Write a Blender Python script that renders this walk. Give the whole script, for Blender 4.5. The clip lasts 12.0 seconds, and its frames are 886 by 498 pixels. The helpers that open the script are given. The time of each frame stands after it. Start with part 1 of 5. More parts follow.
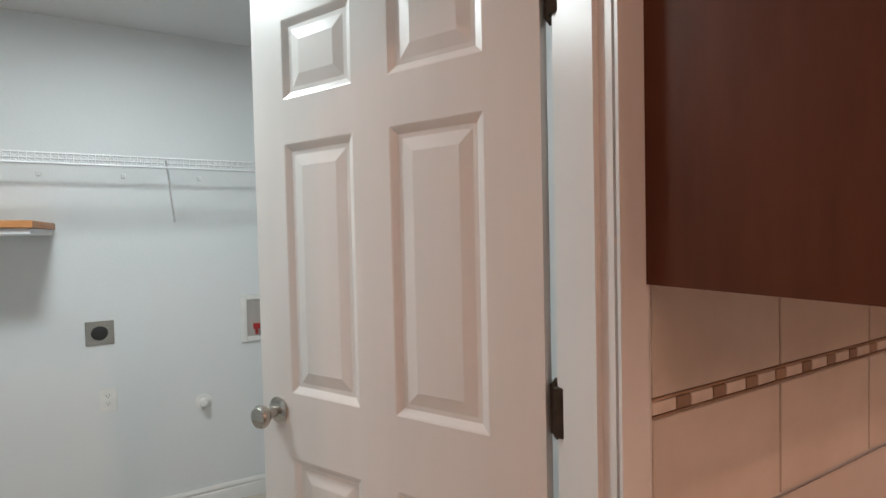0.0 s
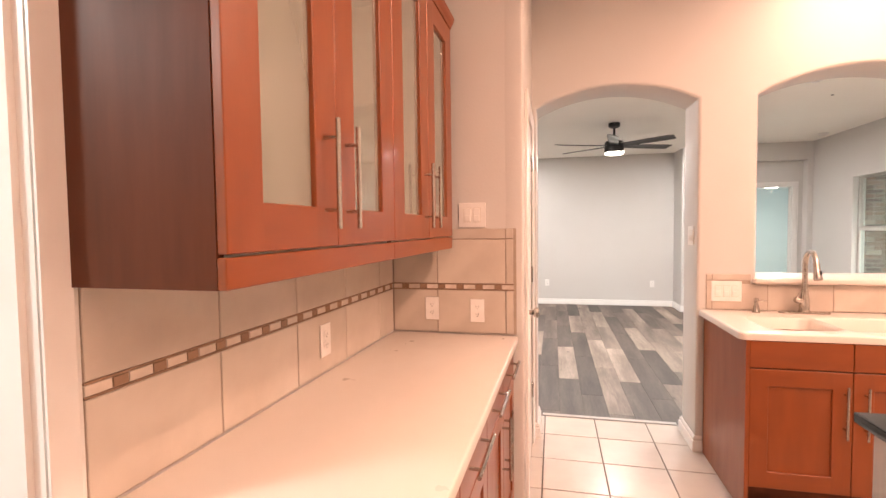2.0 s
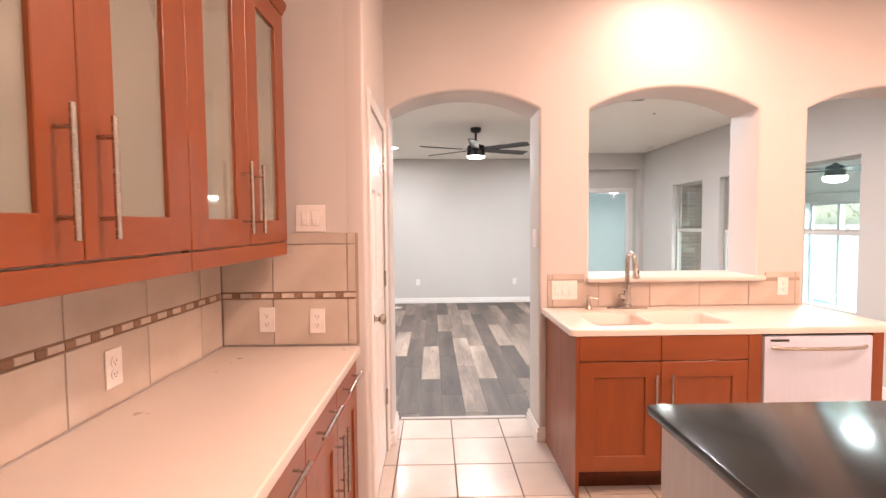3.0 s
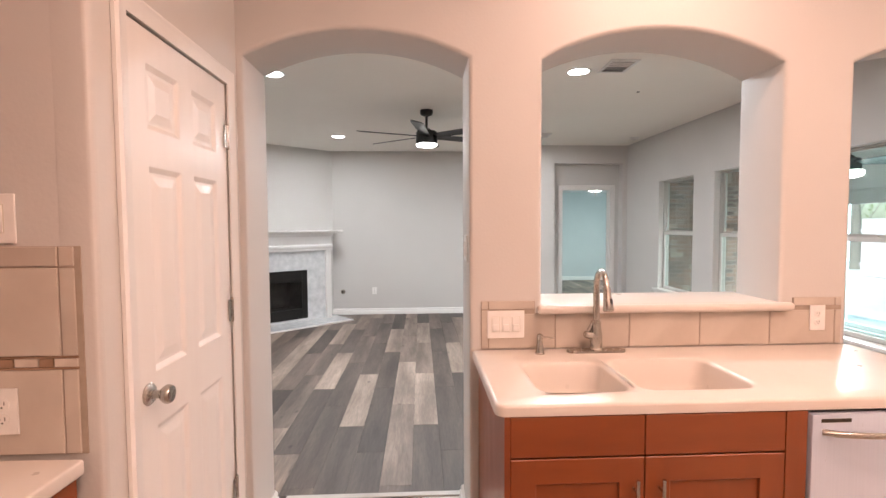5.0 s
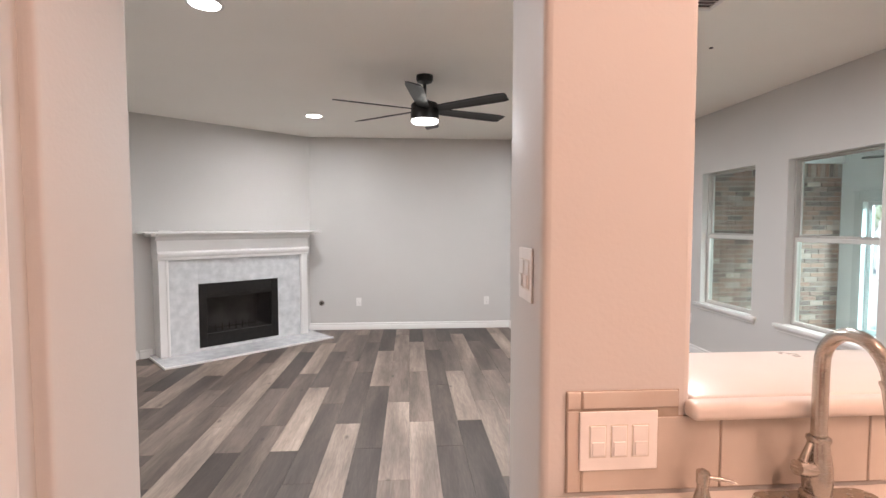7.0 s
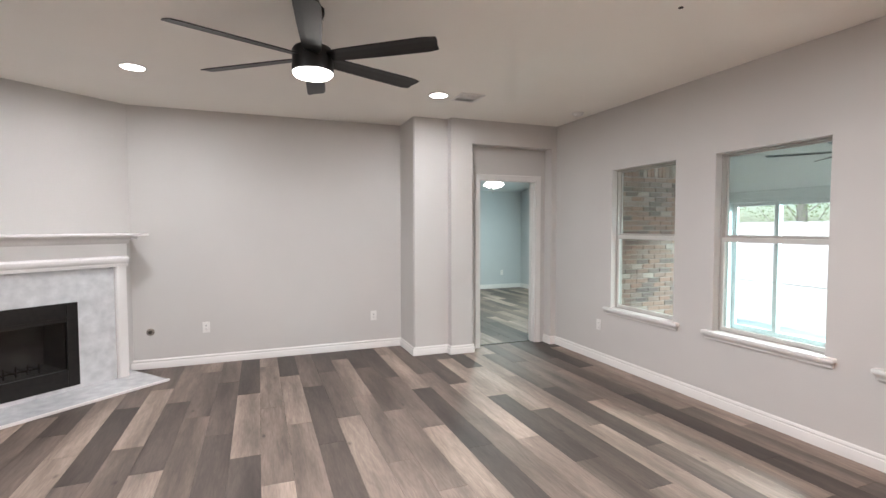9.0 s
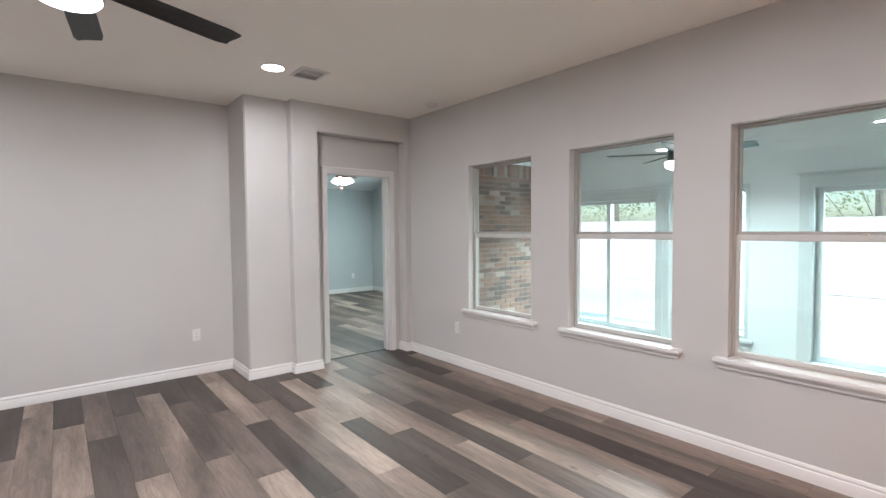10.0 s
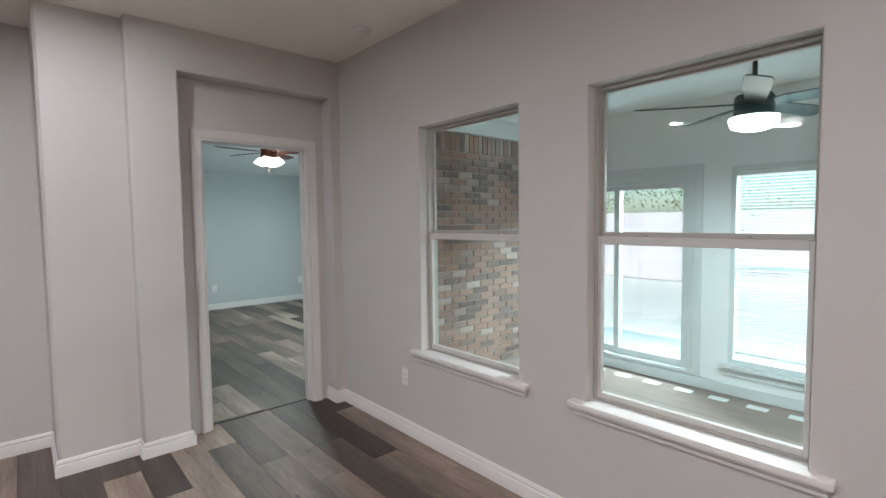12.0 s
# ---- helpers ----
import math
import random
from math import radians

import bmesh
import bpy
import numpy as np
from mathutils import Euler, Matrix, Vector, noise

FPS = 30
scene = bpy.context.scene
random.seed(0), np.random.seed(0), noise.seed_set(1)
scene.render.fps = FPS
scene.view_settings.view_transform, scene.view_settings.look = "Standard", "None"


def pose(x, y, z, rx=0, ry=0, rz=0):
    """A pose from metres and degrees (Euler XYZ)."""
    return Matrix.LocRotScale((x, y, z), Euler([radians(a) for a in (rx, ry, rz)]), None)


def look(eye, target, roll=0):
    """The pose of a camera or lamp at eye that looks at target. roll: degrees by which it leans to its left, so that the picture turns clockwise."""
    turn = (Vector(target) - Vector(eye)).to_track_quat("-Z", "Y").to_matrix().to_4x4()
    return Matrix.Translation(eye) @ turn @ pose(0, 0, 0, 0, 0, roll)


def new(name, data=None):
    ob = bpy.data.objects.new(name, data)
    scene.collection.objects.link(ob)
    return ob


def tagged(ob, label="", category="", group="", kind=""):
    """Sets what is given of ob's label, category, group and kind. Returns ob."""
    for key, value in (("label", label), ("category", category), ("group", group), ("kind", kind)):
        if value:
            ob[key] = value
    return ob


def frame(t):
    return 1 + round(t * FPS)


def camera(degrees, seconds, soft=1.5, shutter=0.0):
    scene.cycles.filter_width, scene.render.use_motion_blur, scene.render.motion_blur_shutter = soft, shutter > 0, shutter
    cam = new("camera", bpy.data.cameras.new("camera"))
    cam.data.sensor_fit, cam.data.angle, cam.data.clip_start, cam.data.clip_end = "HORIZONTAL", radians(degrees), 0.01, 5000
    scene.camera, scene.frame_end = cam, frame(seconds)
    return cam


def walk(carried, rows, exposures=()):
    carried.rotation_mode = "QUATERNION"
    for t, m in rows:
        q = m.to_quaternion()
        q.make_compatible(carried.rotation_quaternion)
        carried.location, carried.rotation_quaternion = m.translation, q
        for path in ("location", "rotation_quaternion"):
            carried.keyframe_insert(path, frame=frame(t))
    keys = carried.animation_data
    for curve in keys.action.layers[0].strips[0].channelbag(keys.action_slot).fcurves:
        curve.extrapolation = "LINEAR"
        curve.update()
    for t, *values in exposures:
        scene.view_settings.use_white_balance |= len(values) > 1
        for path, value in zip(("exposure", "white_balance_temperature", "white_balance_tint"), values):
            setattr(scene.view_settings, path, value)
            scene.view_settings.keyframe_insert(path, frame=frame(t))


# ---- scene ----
cam = camera(85.9, 12.0)
PATH = [
    (0, (0.301, 0.404, 1.409), (1.274, 2.151, 1.353), -1.3),
    (0.5, (0.272, 0.311, 1.401), (1.642, 1.768, 1.355), -1.1),
    (1, (0.287, 0.209, 1.417), (1.947, 1.322, 1.339), -0.8),
    (1.5, (0.269, 0.102, 1.415), (2.112, 0.876, 1.341), -1.2),
    (2, (0.242, 0.047, 1.427), (2.188, 0.5, 1.338), -0.7),
    (2.5, (0.267, -0.038, 1.425), (2.26, 0.11, 1.339), -0.7),
    (3, (0.362, -0.121, 1.45), (2.36, -0.163, 1.351), -0.5),
    (3.2, (0.44, -0.155, 1.455), (2.437, -0.24, 1.355), -0.5),
    (5, (1.352, -0.603, 1.466), (3.347, -0.697, 1.366), -0.3),
    (5.5, (1.647, -0.657, 1.467), (3.642, -0.758, 1.369), -0.3),
    (6, (1.903, -0.675, 1.478), (3.897, -0.783, 1.381), -0.2),
    (6.5, (2.204, -0.606, 1.489), (4.198, -0.722, 1.389), 0.0),
    (6.7, (2.333, -0.587, 1.483), (4.327, -0.707, 1.381), 0.0),
    (8.3, (3.206, -0.352, 1.436), (5.157, -0.776, 1.355), 0.1),
    (8.5, (3.325, -0.371, 1.434), (5.261, -0.862, 1.351), 0.1),
    (9, (3.624, -0.373, 1.446), (5.488, -1.095, 1.356), -0.1),
    (9.5, (3.845, -0.468, 1.427), (5.587, -1.446, 1.344), -0.3),
    (10, (4.086, -0.612, 1.417), (5.638, -1.87, 1.331), -0.5),
    (10.5, (4.324, -0.89, 1.411), (5.75, -2.289, 1.317), -0.7),
    (11, (4.627, -1.244, 1.423), (5.981, -2.713, 1.318), -0.7),
    (11.5, (4.916, -1.538, 1.417), (6.261, -3.014, 1.314), -0.6),
    (12, (5.240, -1.895, 1.443), (6.735, -3.218, 1.324), -0.7),
]
walk(cam, [(t, look(eye, target, roll)) for t, eye, target, roll in PATH],
     exposures=[(0.0, -0.42, 6600, 10), (0.5, -0.02, 6700, 11), (1.0, 0.34, 7300, 13), (1.5, 0.86, 7350, 14), (2.2, 1.02, 7050, 13), (3.2, 0.98, 6500, 11),
                (5.0, 0.52, 6350, 8), (6.7, 0.52, 6350, 9), (8.3, 0.55, 6550, 11), (9.5, 0.47, 6250, 10), (10.5, 0.27, 6200, 11),
                (11.0, 0.09, 6250, 11), (12.0, -0.05, 6300, 11)])
# ---- world and sun ----
world = bpy.data.worlds.new("world")
scene.world = world
world.use_nodes = True
wn = world.node_tree.nodes
sky = wn.new("ShaderNodeTexSky")
sky.sky_type = "NISHITA"
sky.sun_disc = False
sky.sun_elevation, sky.sun_rotation = radians(54), radians(-31)
world.node_tree.links.new(sky.outputs[0], wn["Background"].inputs["Color"])
wn["Background"].inputs["Strength"].default_value = 0.15
sun = new("sun", bpy.data.lights.new("sun", "SUN"))
sun.data.energy, sun.data.angle, sun.data.color = 5.0, radians(0.5), (1.0, 0.95, 0.88)
sun.matrix_world = look((0, 0, 10), (0.30, -0.50, 9.2))

WARM, NEUTRAL, COOL = (1.0, 0.61, 0.475), (0.955, 0.95, 0.985), (0.80, 0.97, 1.0)


def area(name, at, size, watts, colour, down=True):
    lamp = new(name, bpy.data.lights.new(name, "AREA"))
    lamp.data.shape, lamp.data.size, lamp.data.energy, lamp.data.color = "DISK", size, watts, colour
    lamp.data.spread = radians(178)
    lamp.matrix_world = look(at, (at[0], at[1] + 0.0001, at[2] - 1))
    return lamp


KITCHEN_CANS = [(2.95, -1.66), (1.35, -1.05), (0.1, -2.1), (1.9, -2.9), (-1.3, -0.9)]
LIVING_CANS = [(5.25, 0.56), (7.92, 0.50), (7.815, -1.955), (5.12, -1.86)]
KC, LC, UC = 3.02, 2.675, 2.47          # ceilings: kitchen, living room, laundry
for cx, cy in KITCHEN_CANS:
    area("kitchen_lamp", (cx, cy, KC - 0.012), 0.15, 11.5 if cx > 2.5 else 29, WARM)
for cx, cy in LIVING_CANS:
    area("living_lamp", (cx, cy, LC - 0.012), 0.14, 15 if cx > 7 and cy < 0 else 18 if cx > 7 else 31, NEUTRAL)
area("fan_lamp", (6.43, -0.675, 2.268), 0.20, 25, NEUTRAL)
area("laundry_lamp", (-0.1, 2.05, UC - 0.02), 0.3, 31, (0.86, 0.97, 1.0))
area("bedroom_lamp", (11.2, -4.27, 2.12), 0.25, 42, (0.88, 1.0, 0.95))
area("sunroom_lamp", (6.12, -5.05, 1.80), 0.25, 55, (0.85, 1.0, 1.0))
for wx in (7.7, 6.35, 4.7):                 # unseen lamps added under the eaves, as sky light through the sunroom's glazed openings
    lamp = area("sky_lamp", (wx, -7.35, 2.45), 0.9, 235, (0.76, 0.97, 1.0))
    lamp.matrix_world = look((wx, -7.35, 2.45), (wx, -5.2, 0.4))
# unseen lamp added inside the bedroom for daylight; no window is built there
lamp = area("bedroom_fill_lamp", (11.5, -6.2, 1.6), 1.0, 30, (0.72, 0.97, 1.0))
lamp.matrix_world = look((11.5, -6.2, 1.6), (11.8, -3.0, 0.8))


# ---- materials ----
def material(name, colour, rough=0.5, metal=0.0, second=None, scale=6.0, amount=0.5, bump=0.0, bump_scale=200.0,
             stretch=(1, 1, 1), vary=0.0, island=0.0, coat=0.0, detail=4.0, rough_vary=0.06):
    m = bpy.data.materials.new(name)
    m.use_nodes = True
    nt = m.node_tree
    n, l = nt.nodes, nt.links
    b = n["Principled BSDF"]
    b.inputs["Roughness"].default_value, b.inputs["Metallic"].default_value = rough, metal
    b.inputs["Coat Weight"].default_value = coat
    b.inputs["Coat Roughness"].default_value = 0.12
    co = n.new("ShaderNodeTexCoord")
    mp = n.new("ShaderNodeMapping")
    mp.inputs["Scale"].default_value = stretch
    l.new(co.outputs["Object"], mp.inputs["Vector"])
    nz = n.new("ShaderNodeTexNoise")
    nz.inputs["Scale"].default_value, nz.inputs["Detail"].default_value = scale, detail
    l.new(mp.outputs[0], nz.inputs["Vector"])
    mix = n.new("ShaderNodeMix")
    mix.data_type = "RGBA"
    second = second or tuple(c * 0.9 for c in colour)
    mix.inputs["A"].default_value, mix.inputs["B"].default_value = (*colour, 1), (*second, 1)
    ramp = n.new("ShaderNodeMapRange")
    ramp.inputs["From Min"].default_value, ramp.inputs["From Max"].default_value = 0.5 - 0.25 / max(amount, .01) * 0.5, 0.5 + 0.25 / max(amount, .01) * 0.5
    ramp.inputs["To Max"].default_value = min(1.0, amount * 2)
    l.new(nz.outputs["Fac"], ramp.inputs["Value"])
    l.new(ramp.outputs[0], mix.inputs["Factor"])
    out = mix.outputs["Result"]
    if vary or island:
        src = n.new("ShaderNodeObjectInfo").outputs["Random"] if vary else n.new("ShaderNodeNewGeometry").outputs["Random Per Island"]
        mr = n.new("ShaderNodeMapRange")
        mr.inputs["To Min"].default_value, mr.inputs["To Max"].default_value = 1 - (vary or island), 1 + (vary or island)
        l.new(src, mr.inputs["Value"])
        hv = n.new("ShaderNodeHueSaturation")
        l.new(mr.outputs[0], hv.inputs["Value"])
        l.new(out, hv.inputs["Color"])
        out = hv.outputs["Color"]
    l.new(out, b.inputs["Base Color"])
    if rough_vary:
        rr = n.new("ShaderNodeMapRange")
        rr.inputs["To Min"].default_value, rr.inputs["To Max"].default_value = max(0.02, rough - rough_vary), rough + rough_vary
        l.new(nz.outputs["Fac"], rr.inputs["Value"])
        l.new(rr.outputs[0], b.inputs["Roughness"])
    if bump:
        bz = n.new("ShaderNodeTexNoise")
        bz.inputs["Scale"].default_value, bz.inputs["Detail"].default_value = bump_scale, 3.0
        l.new(mp.outputs[0], bz.inputs["Vector"])
        bm_ = n.new("ShaderNodeBump")
        bm_.inputs["Strength"].default_value, bm_.inputs["Distance"].default_value = bump, 0.002
        l.new(bz.outputs["Fac"], bm_.inputs["Height"])
        l.new(bm_.outputs[0], b.inputs["Normal"])
    return m


def glow(name, colour, strength):
    m = material(name, (0.9, 0.9, 0.9), 0.4)
    b = m.node_tree.nodes["Principled BSDF"]
    b.inputs["Emission Color"].default_value, b.inputs["Emission Strength"].default_value = (*colour, 1), strength
    return m


def glass(name, tint, gloss=0.08, rough=0.0, frost=None):
    m = bpy.data.materials.new(name)
    m.use_nodes = True
    n, l = m.node_tree.nodes, m.node_tree.links
    n.remove(n["Principled BSDF"])
    tr, gl, mx = n.new("ShaderNodeBsdfTransparent"), n.new("ShaderNodeBsdfGlossy"), n.new("ShaderNodeMixShader")
    tr.inputs["Color"].default_value = (*tint, 1)
    gl.inputs["Roughness"].default_value = rough
    lw, pw, ad = n.new("ShaderNodeLayerWeight"), n.new("ShaderNodeMath"), n.new("ShaderNodeMath")
    pw.operation, ad.operation = "POWER", "ADD"
    pw.inputs[1].default_value, ad.inputs[1].default_value = 4.0, gloss
    l.new(lw.outputs["Facing"], pw.inputs[0])
    l.new(pw.outputs[0], ad.inputs[0])
    l.new(ad.outputs[0], mx.inputs[0])
    body = tr.outputs[0]
    if frost:
        di, m2 = n.new("ShaderNodeBsdfDiffuse"), n.new("ShaderNodeMixShader")
        di.inputs["Color"].default_value = (*frost, 1)
        m2.inputs[0].default_value = 0.55
        l.new(tr.outputs[0], m2.inputs[1])
        l.new(di.outputs[0], m2.inputs[2])
        body = m2.outputs[0]
    l.new(body, mx.inputs[1])
    l.new(gl.outputs[0], mx.inputs[2])
    l.new(mx.outputs[0], n["Material Output"].inputs["Surface"])
    return m


PAINT = material("greige_wall_paint", (0.585, 0.565, 0.54), 0.55, second=(0.565, 0.545, 0.52), scale=2.0, bump=0.25, bump_scale=90)
CEIL = material("ceiling_paint", (0.90, 0.865, 0.80), 0.7, second=(0.88, 0.845, 0.78), scale=2.0, bump=0.35, bump_scale=70)
LAUNDRY = material("pale_laundry_paint", (0.74, 0.75, 0.75), 0.6, second=(0.71, 0.72, 0.72), scale=2.0, bump=0.25, bump_scale=90)
BEDPAINT = material("bedroom_paint", (0.55, 0.575, 0.58), 0.6, second=(0.52, 0.545, 0.55), scale=2.0, bump=0.2, bump_scale=90)
SUNPAINT = material("sunroom_white_paint", (0.78, 0.80, 0.80), 0.6, second=(0.72, 0.75, 0.75), scale=3.0, bump=0.2, bump_scale=60)
TRIM = material("white_trim_gloss", (0.76, 0.74, 0.715), 0.32, second=(0.72, 0.70, 0.675), scale=5.0, bump=0.05, bump_scale=40)
DOORWHITE = material("white_door_paint", (0.78, 0.75, 0.72), 0.32, second=(0.75, 0.72, 0.69), scale=3.0, bump=0.12, bump_scale=120, stretch=(6, 6, 0.6))
PLATE = material("white_plastic", (0.82, 0.80, 0.77), 0.35, scale=20)
DARKHOLE = material("dark_slot", (0.03, 0.028, 0.026), 0.6)
CHERRY = material("cherry_stained_wood", (0.245, 0.062, 0.015), 0.34, second=(0.195, 0.046, 0.011), scale=3.0, amount=0.5, stretch=(5, 5, 1.0), bump=0.06, bump_scale=60, coat=0.06, detail=6)
CHERRYH = material("cherry_wood_across", (0.245, 0.062, 0.015), 0.34, second=(0.195, 0.046, 0.011), scale=3.0, amount=0.5, stretch=(1.0, 1.0, 5), bump=0.06, bump_scale=60, coat=0.06, detail=6)
# same cherry, its colour darkened for sides and bodies turned from the light
CHERRYSHADE = material("cherry_shaded_side", (0.115, 0.036, 0.017), 0.5, second=(0.08, 0.024, 0.011), scale=4.0, amount=0.5, stretch=(6, 6, 0.8), detail=6)
CHERRYSHADE.node_tree.nodes["Principled BSDF"].inputs["Specular IOR Level"].default_value = 0.15
CABIN = material("cabinet_interior", (0.66, 0.62, 0.53), 0.5, second=(0.61, 0.57, 0.49), scale=4)
COUNTER = material("cream_solid_surface", (0.66, 0.60, 0.545), 0.30, second=(0.645, 0.585, 0.53), scale=14.0, amount=0.4, coat=0.06)
GRANITE = material("black_granite", (0.008, 0.008, 0.008), 0.16, second=(0.018, 0.018, 0.017), scale=180.0, amount=0.5, rough_vary=0)
GRANITE.node_tree.nodes["Principled BSDF"].inputs["Specular IOR Level"].default_value = 0.22
ISLAND = material("island_panel", (0.47, 0.43, 0.39), 0.45, second=(0.40, 0.36, 0.33), scale=6.0, stretch=(8, 8, 0.8))
STEEL = material("brushed_nickel", (0.52, 0.485, 0.44), 0.26, 1.0, second=(0.44, 0.41, 0.37), scale=60, stretch=(1, 1, 20))
BRONZE = material("aged_bronze", (0.10, 0.085, 0.07), 0.4, 0.9, second=(0.06, 0.05, 0.04), scale=60)
DWSTEEL = material("pale_stainless", (0.66, 0.73, 0.86), 0.30, 0.35, second=(0.62, 0.69, 0.82), scale=3, stretch=(1, 60, 1))
BLACK = material("matte_black_metal", (0.012, 0.011, 0.010), 0.38, 0.4, second=(0.02, 0.018, 0.016), scale=30)
# soot black, with paler mottling painted in for reflections on the firebox sides
SOOTGLINT = material("firebox_soot_and_glints", (0.03, 0.028, 0.026), 0.8, second=(0.22, 0.21, 0.20), scale=3.5, amount=0.45)
MARBLE = material("white_veined_marble", (0.70, 0.70, 0.70), 0.2, second=(0.40, 0.41, 0.42), scale=11.0, amount=0.42, detail=9, coat=0.3, vary=0.05)
TILE = material("beige_wall_tile", (0.60, 0.535, 0.465), 0.3, second=(0.46, 0.395, 0.335), scale=5.0, amount=0.5, detail=7, vary=0.05, bump=0.05, bump_scale=60, coat=0.2)
GROUT = material("brown_grout", (0.39, 0.32, 0.26), 0.85, second=(0.34, 0.28, 0.22), scale=50)
MOSL = material("light_mosaic", (0.72, 0.64, 0.56), 0.25, second=(0.55, 0.46, 0.39), scale=20, vary=0.08)
MOSB = material("brown_mosaic", (0.34, 0.22, 0.145), 0.25, second=(0.27, 0.17, 0.11), scale=20, vary=0.15)
FTILE = material("cream_floor_tile", (0.54, 0.48, 0.42), 0.30, second=(0.45, 0.39, 0.34), scale=4.0, amount=0.5, detail=7, vary=0.05, coat=0.15)
FGROUT = material("dark_floor_grout", (0.14, 0.11, 0.09), 0.9, second=(0.11, 0.09, 0.07), scale=60)
SUBFLOOR = material("plank_gap", (0.07, 0.058, 0.05), 0.9)
LAMPGLOW = glow("lamp_glow", (1.0, 0.97, 0.93), 14.0)
FANGLOW = glow("fan_light_glow", (1.0, 0.95, 0.88), 7.0)
PANE = glass("window_glass", (0.945, 0.99, 0.985), 0.05)
CABGLASS = glass("cabinet_glass", (0.86, 0.88, 0.82), 0.04, 0.06, (0.31, 0.31, 0.265))
FIREGLASS = glass("firebox_glass", (0.72, 0.72, 0.72), 0.03, 0.05)
VINYL = material("taupe_vinyl_frame", (0.46, 0.435, 0.40), 0.4, second=(0.40, 0.375, 0.345), scale=8)
SASH = material("almond_sash", (0.60, 0.585, 0.55), 0.4, second=(0.55, 0.535, 0.50), scale=8)
ALU = material("white_slider_frame", (0.62, 0.66, 0.66), 0.4, second=(0.57, 0.61, 0.61), scale=8)
ORANGEWOOD = material("orange_pine", (0.55, 0.24, 0.09), 0.4, second=(0.44, 0.18, 0.06), scale=6, stretch=(1, 9, 9))
WIRE = material("white_wire", (0.75, 0.75, 0.75), 0.35, scale=30)
CONCRETE = material("pale_concrete", (0.66, 0.64, 0.62), 0.9, second=(0.57, 0.56, 0.54), scale=1.5, detail=8)
FENCEWOOD = material("weathered_fence", (0.80, 0.70, 0.72), 0.85, second=(0.76, 0.65, 0.67), scale=3, stretch=(6, 6, .5), vary=0.03)
LEAF = material("tree_leaf", (0.17, 0.25, 0.10), 0.5, second=(0.12, 0.19, 0.07), scale=3, island=0.3)
# leaves let the sun through
ln, ll = LEAF.node_tree.nodes, LEAF.node_tree.links
lt, lm = ln.new("ShaderNodeBsdfTranslucent"), ln.new("ShaderNodeMixShader")
lt.inputs["Color"].default_value = (0.42, 0.55, 0.20, 1)
lm.inputs[0].default_value = 0.5
ll.new(ln["Principled BSDF"].outputs[0], lm.inputs[1])
ll.new(lt.outputs[0], lm.inputs[2])
ll.new(lm.outputs[0], ln["Material Output"].inputs["Surface"])
BARK = material("bark", (0.34, 0.30, 0.27), 0.9, second=(0.25, 0.22, 0.19), scale=8, stretch=(1, 1, .2), bump=0.6, bump_scale=30)
BLIND = material("white_blind", (0.78, 0.80, 0.80), 0.5, scale=10)
SUNFLOOR = material("patio_plank", (0.26, 0.19, 0.16), 0.35, second=(0.20, 0.15, 0.13), scale=5, stretch=(1, 12, 1), vary=0.12)
BRASS = material("brass_wood_blade", (0.16, 0.05, 0.03), 0.4, second=(0.11, 0.035, 0.02), scale=6, stretch=(1, 8, 1))
DUSKFAN = material("dark_green_metal", (0.03, 0.06, 0.06), 0.4, 0.5, scale=20)


